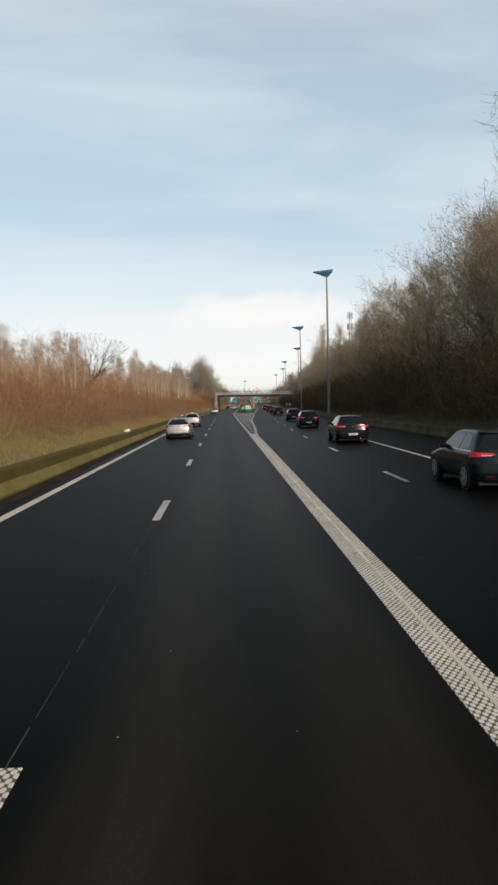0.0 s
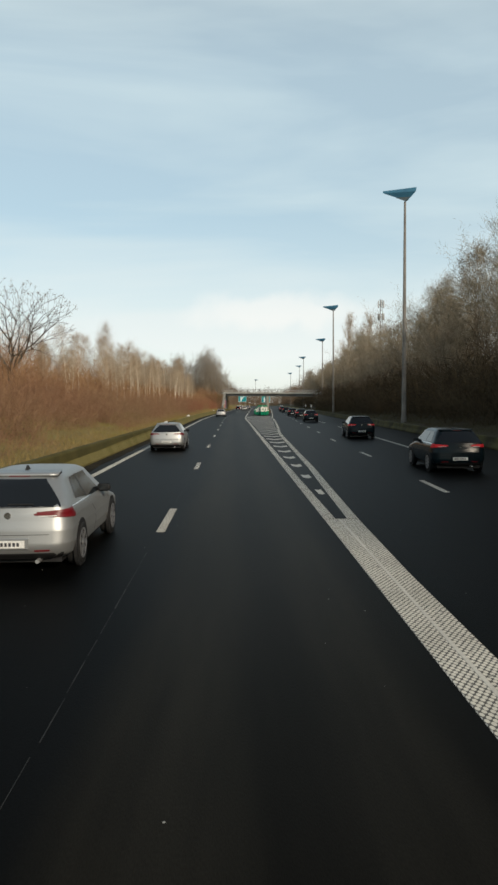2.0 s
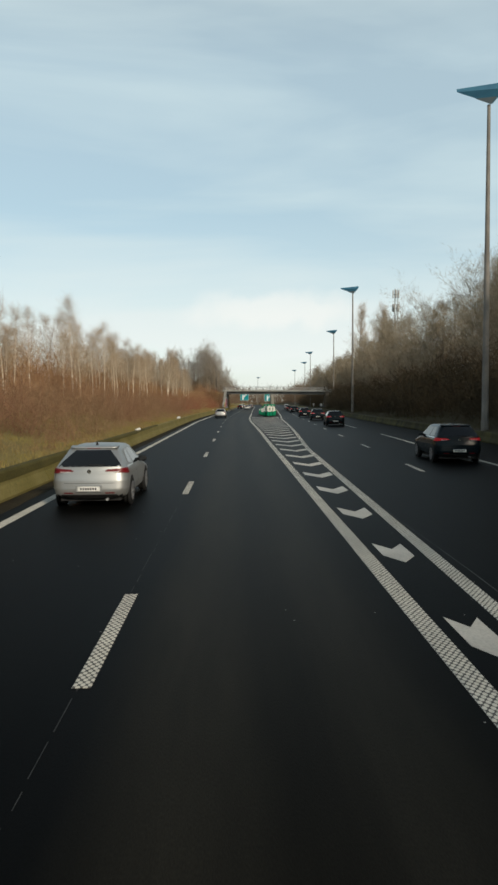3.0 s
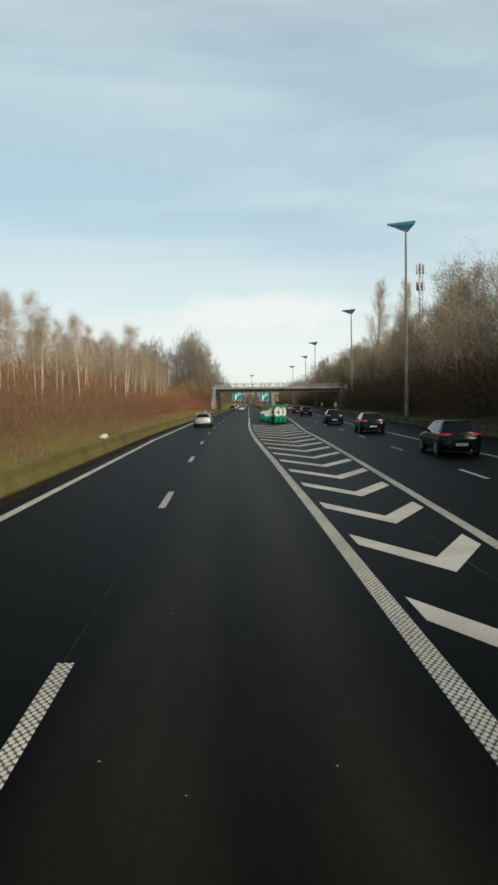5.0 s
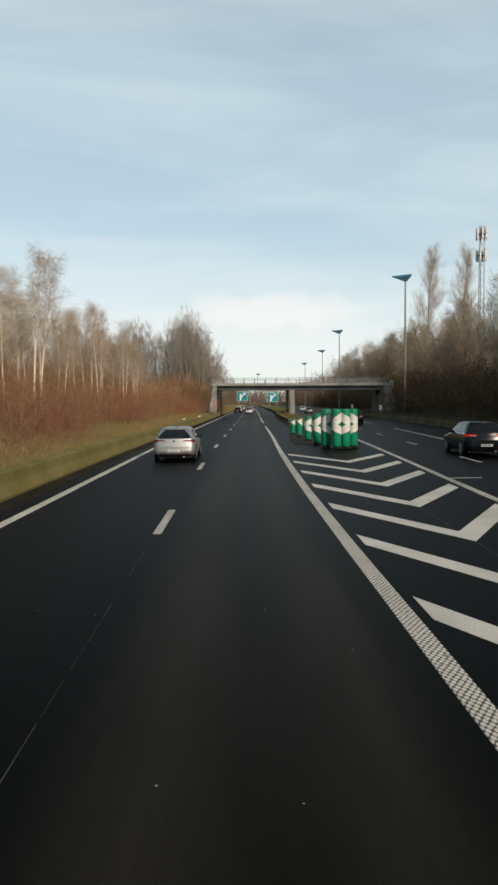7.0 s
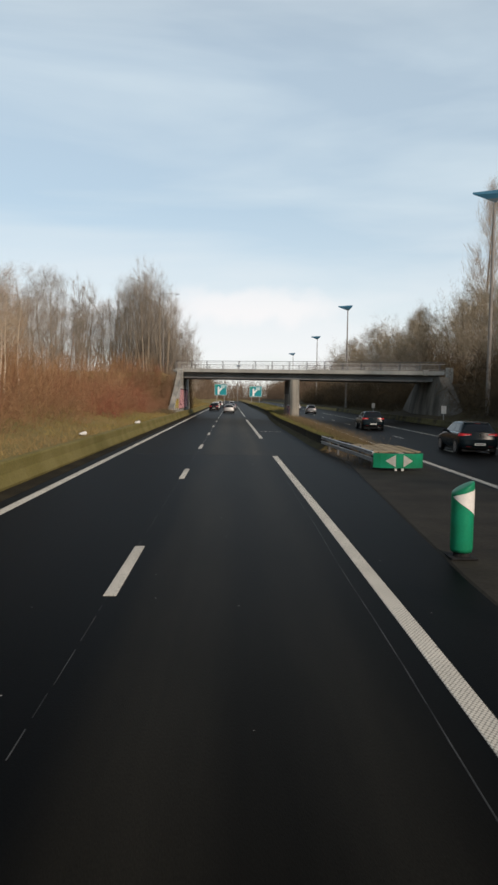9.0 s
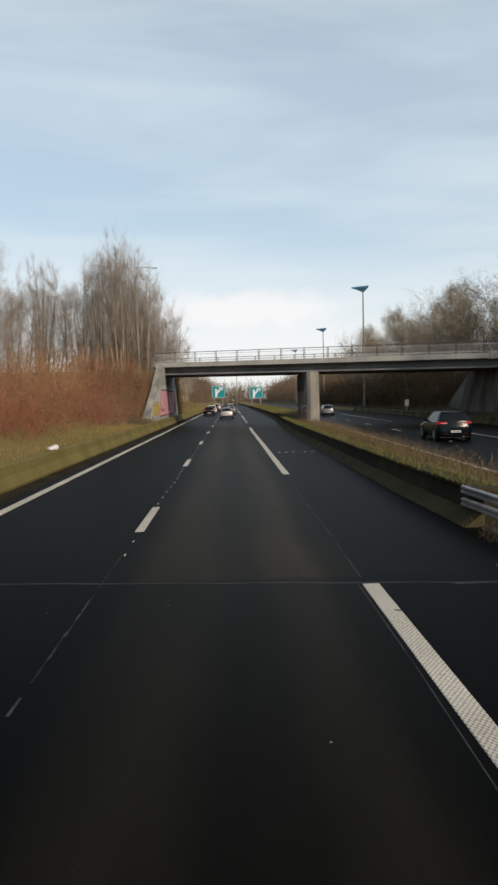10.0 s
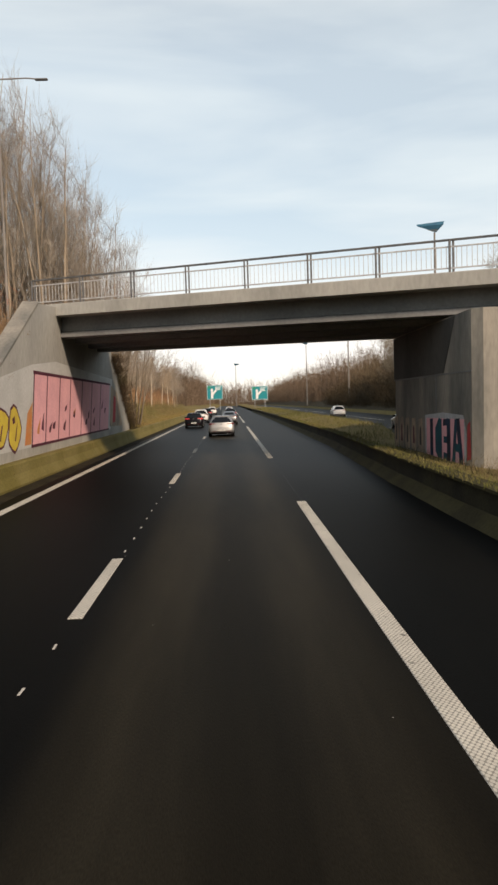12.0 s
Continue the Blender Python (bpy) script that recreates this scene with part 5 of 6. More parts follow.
    s = Shape().box(26.3 - ox, 262.2 - oy, 4.6, 26.95 - ox, 263.1 - oy, 6.3, 0.05)
    part("end_block", s, BRIDGE_C, root, "square concrete block at the end of the railing")
    s = Shape().box(24.0 - ox, 263.9 - oy, 5.4, 24.6 - ox, 264.4 - oy, 6.1, 0.05)
    part("end_block", s, BRIDGE_C, root)
    # railings on both sides: posts, rails and upright bars
    post = None
    bar = Shape().box(-0.008, -0.008, 0, 0.008, 0.008, 0.64).made("railing_bar", BAR_P)
    for d in (0.2, 10.3):
        for i in range(16):
            x = -5.9 + 2.11 * i
            me = Shape().box(-0.085, -0.035, 0, -0.03, 0.035, 1.0).box(0.03, -0.035, 0, 0.085, 0.035, 1.0).made("railing_post", RAIL_P) if post is None else post
            post = me
            part("railing_post", me, RAIL_P, root, at=pose(*P(x, d, 0.0)))
            if i < 15:
                for k in range(1, 15):
                    part("railing_bar", bar, BAR_P, root, at=pose(*P(x + 2.11 * k / 15, d, 0.14)))
        part("handrail", beam(-5.95, 26.3, [(d - 0.04, 0.98), (d - 0.04, 1.04), (d + 0.04, 1.04), (d + 0.04, 0.98)]), RAIL_P, root)
        for z in (0.12, 0.78):
            part("railing_rail", beam(-5.95, 26.3, [(d - 0.02, z), (d - 0.02, z + 0.04), (d + 0.02, z + 0.04), (d + 0.02, z)]), BAR_P, root)
    return root


make_bridge()


# ---- lamp posts ----
def lamp_post():
    """A tall tapered pole with a broad wedge-shaped head like an arrow."""
    root = thing("street_lamp", "very tall tapered lamp post with blue-green wedge head", "street lamp", "lamp posts beside the wood")
    s = Shape()
    s.lathe([(0.26, -0.4), (0.25, 1.2), (0.22, 1.3), (0.105, 20.4), (0.105, 20.9)], n=12)
    part("pole", s, POLE_P, root, "grey painted steel pole", True)
    part("base_door", Shape().box(-0.09, -0.265, 0.5, 0.09, -0.22, 1.1, 0.01), POLE_P, root)
    # head: four-sided wedge seen from below, its long nose to the road
    a, b, c, e = (-2.05, -0.1, 21.62), (0.80, -0.75, 21.62), (0.75, 1.4, 21.66), (0.15, -0.15, 20.9)
    at, bt, ct = (-2.08, -0.1, 21.80), (0.86, -0.78, 21.98), (0.80, 1.45, 22.0)
    head = Shape().add([a, b, c, e, at, bt, ct], [(0, 3, 1), (1, 3, 2), (2, 3, 0), (0, 1, 5, 4), (1, 2, 6, 5), (2, 0, 4, 6), (4, 5, 6)])
    h = part("head", head, HEAD_P, root, "blue-green wedge-shaped luminaire")
    part("diffuser", Shape().add([(-0.9, -0.2, 21.19), (0.35, -0.42, 21.24), (0.05, -0.19, 20.88)], [(0, 2, 1)]).add([(-0.9, -0.215, 21.17), (0.35, -0.44, 21.22), (0.05, -0.2, 20.86)], [(0, 1, 2)]), GLASS_D, h)
    return root


lamp = lamp_post()
for i, (x, y) in enumerate([(20.9, 173.7), (26.0, 248.8), (25.7, 328.7), (28.8, 405), (28, 482)]):
    copy_thing(lamp, pose(x, y, ground_z(x, y) - (1.0 if i < 2 else 0.6), 0, 0, [2, -3, 1, 4, -2][i]))
lamp.matrix_basis = pose(17.4, 100.0, 0.0)
copy_thing(lamp, pose(5.5, 600, 0, 0, 0, 180))


def approach_lamp(x, y):
    """A slender lamp with a level arm beside the road that crosses on the bridge."""
    g = ground_z(x, y)
    root = thing("arm_lamp", "slender grey street lamp with a level arm by the bridge", "street lamp", at=pose(x, y, g))
    top = 16.9 - g
    part("pole", Shape().lathe([(0.07, -0.3), (0.06, 1.0), (0.035, top)], n=10), POLE_P, root, "", True)
    arm = Shape().rod((0, 0, top - 0.02), (1.3, 0, top + 0.02), 0.035, 0.03, 8).rod((1.3, 0, top + 0.02), (1.75, 0, top - 0.02), 0.03, 0.028, 8)
    part("arm", arm, POLE_P, root)
    part("luminaire", Shape().box(1.68, -0.08, top - 0.09, 2.25, 0.08, top - 0.01, 0.03), RAIL_P, root, "dark flat luminaire")


approach_lamp(-8.0, 281.0)


# ---- green and white bollards on the nose of the island ----
def bollard(h, d, label, side=-1, short=False):
    root = thing("bollard", label, "bollard", "bollards at the split")
    r = d / 2
    lean = 0.10 if short else 0.0                       # the short ones are cut aslant at the top
    n = 24
    rings = []
    for rr, z, k in ((r * .93, .10, 0), (r, .16, 0), (r, h * .5, 0), (r, h - .03, 1), (r * .97, h, 1), (r * .6, h + .012, 1), (r * .1, h + .015, 1)):
        rings.append([(rr * math.cos(2 * math.pi * i / n), rr * math.sin(2 * math.pi * i / n), z + k * lean * side * -math.cos(2 * math.pi * i / n) * rr / r) for i in range(n)])
    tube = part("tube", Shape().loft(rings, True, True), GREEN, root, "green plastic tube", True)
    part("foot", Shape().lathe([(r * 0.75, 0.0), (r * 0.7, 0.12)], n=14), RUBBER, root)
    part("foot_plate", Shape().box(-r * 1.2, -r * 1.2, 0, r * 1.2, r * 1.2, .025, .006), RUBBER, root)
    m, rr = 20, r + 0.005

    def wrap(name, z_low, z_high, t0, t1, label):
        """A sheet bent round the front of the tube between two edges given by the way t across it."""
        rows = []
        for i in range(m + 1):
            t = t0 + (t1 - t0) * i / m
            a = math.radians(-178 + 176 * t) if side < 0 else math.radians(-2 - 176 * t)
            rows.append([(rr * math.cos(a), rr * math.sin(a), max(.17, min(h - .02 + lean * (t - .5), f(t)))) for f in (z_low, z_high)])
        part(name, Shape().loft(rows, ring_closed=False), WHITE_R, tube, label, True)

    if short:
        wrap("reflective_band", lambda t: h * (.90 - .34 * t), lambda t: h * (.90 + .06 * t) + lean * (t - .5), .08, 1, "white reflective triangle")
    else:
        mid = h * .615
        notch = lambda t: h * .20 * max(0.0, t - .52)
        wrap("reflective_band", lambda t: mid + notch(t), lambda t: h * (.735 + .22 * t), 0, 1, "upper white arm of the arrow")
        wrap("reflective_band", lambda t: h * (.49 - .16 * t), lambda t: mid - notch(t), 0, 1, "lower white arm of the arrow")
    return root


big_l = bollard(2.1, 0.50, "tall green plastic bollard with white arrow band", side=-1)
big_r = bollard(2.1, 0.50, "tall green plastic bollard with white arrow band", side=1)
mid_b = bollard(1.8, 0.46, "green plastic bollard with white arrow band", side=-1)
low_b = bollard(1.15, 0.36, "short green plastic bollard with white triangle", side=-1, short=True)
low_r = bollard(1.15, 0.36, "short green plastic bollard with white triangle", side=1, short=True)
big_l.matrix_basis = pose(6.67, 177.1, 0.03)
copy_thing(big_l, pose(6.18, 177.8, 0.03, 0, 0, -12))
big_r.matrix_basis = pose(7.15, 177.1, 0.03)
copy_thing(big_r, pose(7.63, 177.7, 0.03, 0, 0, 12))
mid_b.matrix_basis = pose(6.0, 181.2, 0.03, 0, 0, -10)
copy_thing(mid_b, pose(5.78, 185.2, 0.03, 0, 0, -8)).scale = (0.95, 0.95, 0.88)
low_b.matrix_basis = pose(5.30, 194.2, 0.03)
tall_low = copy_thing(low_b, pose(5.52, 189.8, 0.03))
tall_low.scale = (1.12, 1.12, 1.18)
low_r.matrix_basis = pose(7.95, 182.5, 0.03)
copy_thing(low_r, pose(8.2, 188.0, 0.03))


# ---- guard rail with its green end panel ----
def guard_rail():
    root = thing("guard_rail", "galvanised guard rail with green end panel on the island", "guard rail", at=pose(7.6, 208, 0))
    prof = [(0.0, 0.42), (0.05, 0.46), (0.05, 0.52), (0.0, 0.56), (0.05, 0.60), (0.05, 0.66), (0.0, 0.70), (-0.01, 0.70), (-0.01, 0.42)]
    way = [(-0.88, 0.1), (-1.0, 3), (-1.2, 6), (-1.42, 10.2)]
    for z0, k in ((0.29, 0.42), (0.53, 0.42)):
        s = Shape().loft([[(x - px, y, z0 + (z - 0.42) * k * 1.4) for px, z in prof] for x, y in way], True, True)
        part("beam", s, STEEL, root, "corrugated steel beam")
    pm = Shape().box(-0.04, -0.03, 0, 0.04, 0.03, 0.72, 0.008).made("post", RAIL_P)
    for y in (0.6, 2.6, 4.6, 6.6, 8.6):
        x = float(np.interp(y, [w[1] for w in way], [w[0] for w in way])) + 0.08
        part("post", pm, STEEL, root, at=pose(x, y, 0))
    # folded end panel, slightly bowed towards the traffic
    n = 8
    rings = []
    for i in range(n + 1):
        t = i / n * 2 - 1
        x, y = 0.9 * t, -0.25 * (1 - t * t)
        rings.append([(x, y, 0.12), (x, y, 0.64), (x, y + 0.05, 0.64), (x, y + 0.05, 0.12)])
    panel = part("end_panel", Shape().loft(rings, True, True), GREEN, root, "green panel with two white arrows")
    for sgn in (-1, 1):
        f = lambda x: -0.25 * (1 - (x / 0.9) ** 2) - 0.008
        pts = [(sgn * 0.14, 0.16), (sgn * 0.14, 0.60), (sgn * 0.50, 0.38)]
        v = [(x, f(x), z) for x, z in pts] + [(x, f(x) + 0.006, z) for x, z in pts]
        part("arrow", Shape().add(v, [(0, 1, 2), (2, 1, 0)]), WHITE_R, panel, "white arrow")
    boards = material("weathered_board", (0.30, 0.24, 0.15), 0.9, (0.17, 0.135, 0.085), 1.5, 15, 0.3, per_object=0.25)
    rb = random.Random(6)
    for i in range(9):
        x, y0 = -0.78 + i * 0.195, rb.uniform(0.0, 0.25)
        part("board", Shape().box(-0.09, 0, 0, 0.09, rb.uniform(3.0, 4.6), 0.035, 0.006), boards, root, at=pose(x, y0, 0.63 + rb.uniform(0, .03), rb.uniform(-.4, .5), rb.uniform(-5, 5), rb.uniform(-2.5, 2.5)))
    for sx in (-.12, .12):
        part("leg", Shape().box(sx - .04, -0.2, 0, sx + .04, -0.14, .14), WHITE_R, root)
    return root


guard_rail()


# ---- direction signs beyond the bridge ----
def direction_sign(x, y, w, h, z, flip):
    root = thing("direction_sign", "large turquoise motorway direction sign with white arrow and lettering", "road sign", at=pose(x, y, 0))
    panel = part("panel", Shape().box(-w / 2, -0.05, z, w / 2, 0.05, z + h, 0.03), SIGN_BLUE, root)
    part("border", Shape().box(-w / 2 + .08, -0.062, z + .08, w / 2 - .08, -0.052, z + .16).box(-w / 2 + .08, -0.062, z + h - .16, w / 2 - .08, -0.052, z + h - .08)
         .box(-w / 2 + .08, -0.062, z + .16, -w / 2 + .16, -0.052, z + h - .16).box(w / 2 - .16, -0.062, z + .16, w / 2 - .08, -0.052, z + h - .16), SIGN_WHITE, panel)
    s = Shape()
    stem = [(-1.35, .35), (-.55, .35), (-.50, 1.5), (.25, 2.35), (.75, 2.75), (.35, 3.2), (-.15, 2.85), (-.62, 2.35), (-.66, 3.0), (-.35, 3.0), (-.95, 3.75), (-1.55, 3.0), (-1.25, 3.0)]
    stem = [(px * w / 5.4, -0.064, z + pz * h / 4.7) for px, pz in stem]
    s.add(stem + [(px, -0.053, pz) for px, _, pz in stem], [tuple(range(len(stem)))] + [(a, a + len(stem), (a + 1) % len(stem) + len(stem), (a + 1) % len(stem)) for a in range(len(stem))])
    part("arrow", s, SIGN_WHITE, panel, "white forked route arrow")
    bars = Shape()
    for i in range(3):
        bars.box(0.2, -0.064, z + h - .75 - .42 * i, 0.2 + (1.9, 1.5, 1.7)[i], -0.054, z + h - .52 - .42 * i)
    part("lettering", bars, SIGN_WHITE, panel, "rows of white illegible lettering")
    part("badge", Shape().box(-w / 2 + .35, -0.066, z + h - .95, -w / 2 + 1.3, -0.054, z + h - .35), SIGN_GREEN, panel)
    for sx in (-w * .32, w * .32):
        part("post", Shape().box(sx - .09, 0.05, -0.2, sx + .09, 0.22, z + h - .2), STEEL, root)
    return root


direction_sign(-2.9, 480, 5.2, 4.7, 3.6, False)
direction_sign(12.0, 480, 5.3, 4.5, 3.1, False)


# ---- telecom mast behind the wood ----
def mast():
    x, y = 51.2, 290
    g = ground_z(x, y)
    root = thing("telecom_mast", "grey lattice telecom mast with clustered panel antennas", "mast", at=pose(x, y, g))
    top = 36.0
    leg = lambda k, z: (0.75 * (1 - 0.25 * z / top) * math.cos(2.1 * k), 0.75 * (1 - 0.25 * z / top) * math.sin(2.1 * k), z)
    for k in range(3):
        part("leg", Shape().rod(leg(k, -0.3), leg(k, top), 0.10, 0.08, 6), STEEL, root)
    br = Shape()
    for i in range(24):
        z = i * 1.5
        for k in range(3):
            br.rod(leg(k, z), leg((k + 1) % 3, z + 1.5), 0.04, n=4)
    part("bracing", br, STEEL, root)
    for lev, z in enumerate((28.5, 33.0)):
        ring = Shape().lathe([(0.95, z + 1.2), (0.95, z + 1.3)], n=12)
        part("antenna_ring", ring, STEEL, root)
        for k in range(6):
            a = k * math.pi / 3 + lev * .4
            c, s_ = math.cos(a) * 1.05, math.sin(a) * 1.05
            part("antenna", Shape().box(c - .17, s_ - .17, z, c + .17, s_ + .17, z + 2.5, 0.04), STEEL, root, "grey panel antenna")
    return root


mast()


# ---- small roadside things ----
def marker_panel(x, y, w, h, z):
    root = thing("marker_post", "small pale panel on a short post", "marker", "roadside marker panels", at=pose(x, y, ground_z(x, y)))
    part("post", Shape().box(-0.04, -0.03, -0.2, 0.04, 0.03, z + h * .5), STEEL, root)
    part("panel", Shape().box(-w / 2, -0.05, z, w / 2, -0.03, z + h, 0.005), WHITE_R, root, "pale grey panel")


for x, y in ((24.6, 292), (24.0, 252)):
    marker_panel(right_wall(y) + 0.9, y, 0.5, 0.78, 0.6)


def litter(x, y, z, s, rz):
    root = thing("litter", "crumpled pale scrap of packaging on the low wall", "litter", "scraps along the wall", at=pose(x, y, z, 0, 0, rz))
    sh = Shape().box(-0.28 * s, -0.14 * s, 0, 0.26 * s, 0.15 * s, 0.16 * s, 0.04)
    sh.v = [(a + 0.04 * math.sin(9 * b), b + 0.03 * math.sin(11 * c), c * (1 + 0.3 * math.sin(7 * a))) for a, b, c in sh.v]
    part("scrap", sh, WHITE_R, root)


for x, y, s in ((-4.85, 41, 1.0), (-4.85, 134, 1.1), (-4.85, 231, 0.9), (-5.4, 216, 0.8), (-4.85, 101, .8)):
    litter(x, y, 0.74, s, 70 * s)


# ---- vehicles ----
def car(name, label, paint, L=4.3, W=1.78, H=1.48, tail=0.62, suv=0.0, sedan=False, lit=False, rim=None):
    """A car seen mostly from behind, built up in level outlines; origin on the road under its middle, nose to +y."""
    root = thing(name, label, "car")
    h, w = L / 2, W / 2
    zb, zs = 0.23 + suv * 0.06, 0.90 + suv * 0.12                     # sill and shoulder heights
    if sedan:
        back = [(zb, .14), (zb + .09, .03), (zb + .22, 0), (zs - .20, .01), (zs - .02, .05), (zs + .10, .10), (zs + .125, .30), (zs + .14, .62), (H - .12, 1.22), (H - .05, 1.42), (H - .015, 1.65), (H, 1.95)]
    else:
        back = [(zb, .14), (zb + .09, .03), (zb + .22, 0), (zs - .24, .02), (zs - .10, .06), (zs + .10, .10), (H - .13, .12 + tail * .72), (H - .06, .16 + tail * .95), (H - .015, .42 + tail), (H, .80 + tail)]
    front = [(zb, h - .16), (zb + .09, h - .05), (zb + .26, h), (zs - .26, h - .04), (zs - .18, h - .20), (zs - .09, h - .60), (zs - .01, h - .95), (zs + .03, h - 1.02), (H - .10, h - 1.72), (H - .03, h - 1.95), (H, h - 2.3)]
    wide = [(zb, .86), (zb + .06, .94), (zb + .24, .99), (zs - .25, 1.0), (zs - .06, .985), (zs + .03, .955), (zs + .08, .92), (H - .20, .75), (H - .10, .70), (H - .045, .635), (H - .015, .56), (H, .40)]
    at = lambda table, z: float(np.interp(z, [p[0] for p in table], [p[1] for p in table]))

    def surf(z, u):
        """Point of the skin at height z; u runs from the middle of the tail (0) round to the middle of the nose (1)."""
        s, u = (-1 if u < 0 else 1), abs(u)
        yb, yf, hw = -h + at(back, z), at(front, z), w * at(wide, z)
        r, bow = (.27, .09) if z < zs else (.20, .11)
        rear_y, nose_y = yb + bow * ((hw - r) / hw) ** 2, yf - .22 * ((hw - .32) / hw) ** 2
        if u < .25:
            x = (hw - r) * u / .25
            p = (x, yb + bow * (x / hw) ** 2)
        elif u < .35:
            a = math.pi / 2 * (u - .25) / .10
            p = (hw - r + r * math.sin(a), rear_y + r * (1 - math.cos(a)))
        elif u < .75:
            p = (hw, rear_y + r + (nose_y - .32 - rear_y - r) * (u - .35) / .40)
        elif u < .85:
            a = math.pi / 2 * (u - .75) / .10
            p = (hw - .32 + .32 * math.cos(a), nose_y - .32 + .32 * math.sin(a))
        else:
            x = (hw - .32) * (1 - u) / .15
            p = (x, yf - .22 * (x / hw) ** 2)
        return Vector((s * p[0], p[1], z))

    us = [k * .0625 for k in range(5)] + [.275, .30, .325, .35] + [.35 + .05 * k for k in range(1, 9)] + [.775, .80, .825, .85, .90, .95, 1.0]
    ring_u = us + [-u for u in reversed(us[1:-1])]
    zlist = sorted({round(z, 3) for z in [p[0] for p in back + front + wide] + list(np.linspace(zs, H - .1, 5))})
    part("body", Shape().loft([[surf(z, u) for u in ring_u] for z in zlist], True, True), paint, root, "", True)

    def patch(name, u0, u1, z0, z1, mat, off=.006, label="", parent=None, n=8, m=5, z0b=None, z1b=None, taper=0.0, dip=0.0):
        """A panel lying just proud of the skin; z0b and z1b tilt its lower and upper edges towards u1."""
        z0b, z1b = z0 if z0b is None else z0b, z1 if z1b is None else z1b
        vs = []
        for i in range(n + 1):
            f = i / n
            for j in range(m + 1):
                g = 1 - taper * j / m - dip * (2 * j / m - 1) ** 4
                u, z = (u0 + (u1 - u0) * f) * g, (z0 + (z0b - z0) * f) + ((z1 + (z1b - z1) * f) - (z0 + (z0b - z0) * f)) * j / m
                q = surf(z, u)
                du, dz = surf(z, u + .004) - surf(z, u - .004), surf(z + .006, u) - surf(z - .006, u)
                nrm = du.cross(dz)
                nrm = nrm.normalized() if nrm.length > 1e-9 else Vector((0, -1, 0))
                vs.append(q + nrm * off)
        k = m + 1
        return part(name, Shape().add(vs, [(i * k + j, (i + 1) * k + j, (i + 1) * k + j + 1, i * k + j + 1) for i in range(n) for j in range(m)]), mat, parent or root, label, True)

    lamp = LAMP_ON if lit else TAIL
    if sedan:
        patch("rear_window", -.245, .245, zs + .16, H - .13, CARGLASS, label="dark rear window", n=12)
    else:
        patch("rear_window", -.298 - suv * .03, .298 + suv * .03, zs + .09, H - .115, CARGLASS, label="dark rear window", n=16, m=9, taper=.17, dip=.03)
        patch("window_seal", -.25, .25, zs + .088, zs + .098, TRIM, n=14, m=1)
    for s in (1, -1):
        patch("side_window", s * (.425 - suv * .05), s * .525, zs + .13, H - .14, CARGLASS, label="dark rear side glass", z0b=zs + .09, z1b=H - .125)
        patch("side_window", s * .535, s * .70, zs + .07, H - .125, CARGLASS, label="dark front side glass", z0b=zs + .05)
        patch("pillar", s * .525, s * .535, zs + .08, H - .12, TRIM, n=2)
        lz = zs - .07
        lo = patch("tail_lamp", s * .155, s * .36, lz + .05, lz + .095, lamp, .012, "red tail lamp", n=12, z0b=lz - .01, z1b=lz + .130)
        patch("lamp_insert", s * .18, s * .27, lz + .030, lz + .042, PLATE, .016, "pale lamp insert", lo, n=6, m=1)
        patch("window_trim", s * .37, s * .72, zs + .055, zs + .068, CHROME if not sedan else TRIM, .004, n=8, m=1)
        patch("reflector", s * .16, s * .25, zb + .13, zb + .155, TAIL, .010, n=4, m=1)
        for u in (.53, .705):
            patch("door_gap", s * u, s * (u + .002), zb + .12, zs + .02, TRIM, .002, n=1)
        c = surf(zs + .06, s * .69)
        sh = Shape().box(c.x - (.02 if s > 0 else .22), c.y - .07, zs + .03, c.x + (.22 if s > 0 else .02), c.y + .05, zs + .17, 0.045)
        mirror = part("mirror", sh, TRIM, root, "dark wing mirror", True)
        part("mirror_glass", Shape().box(c.x + (.03 if s > 0 else -.19), c.y - .075, zs + .055, c.x + (.19 if s > 0 else -.03), c.y - .071, zs + .145), CARGLASS, mirror)
    patch("windscreen", .845, 1.0, zs + .06, H - .12, CARGLASS)
    patch("windscreen", -.845, -1.0, zs + .06, H - .12, CARGLASS)
    patch("diffuser", -.30, .30, zb + .005, zb + .105, TRIM, .008, "black lower bumper", n=14)
    patch("tailgate_gap", -.235, .235, zb + .37, zb + .377, TRIM, .003, n=10, m=1)
    patch("bumper_crease", -.34, .34, zb + .245, zb + .258, paint, .016, n=14, m=1)
    yr = -h
    if not sedan:
        e = surf(H - .06, 0)
        sp = [[(x, e.y - .05 + .06 * abs(x / w) ** 2, H - .075), (x, e.y - .07 + .06 * abs(x / w) ** 2, H - .062), (x, e.y + .02, H - .028), (x, e.y + .22, H - .012), (x, e.y + .22, H - .06)] for x in np.linspace(-w * .64, w * .64, 9)]
        sp = part("spoiler", Shape().loft([list(reversed(r)) for r in sp], True, True), paint, root, "roof spoiler above the rear window", True)
        part("brake_light", Shape().box(-.16, e.y - .066, H - .078, .16, e.y - .058, H - .066), TAIL, sp)
        part("aerial", Shape().loft([[(-.025, e.y + .30, H - .02), (.025, e.y + .30, H - .02), (.025, e.y + .48, H - .02), (-.025, e.y + .48, H - .02)], [(-.008, e.y + .34, H + .06), (.008, e.y + .34, H + .06), (.008, e.y + .38, H + .06), (-.008, e.y + .38, H + .06)]], True, True), TRIM, root)
        part("wiper", Shape().box(-.01, surf(zs + .14, 0).y - .03, zs + .13, .36, surf(zs + .14, 0).y - .012, zs + .145), TRIM, root)
    pz = zb + .19
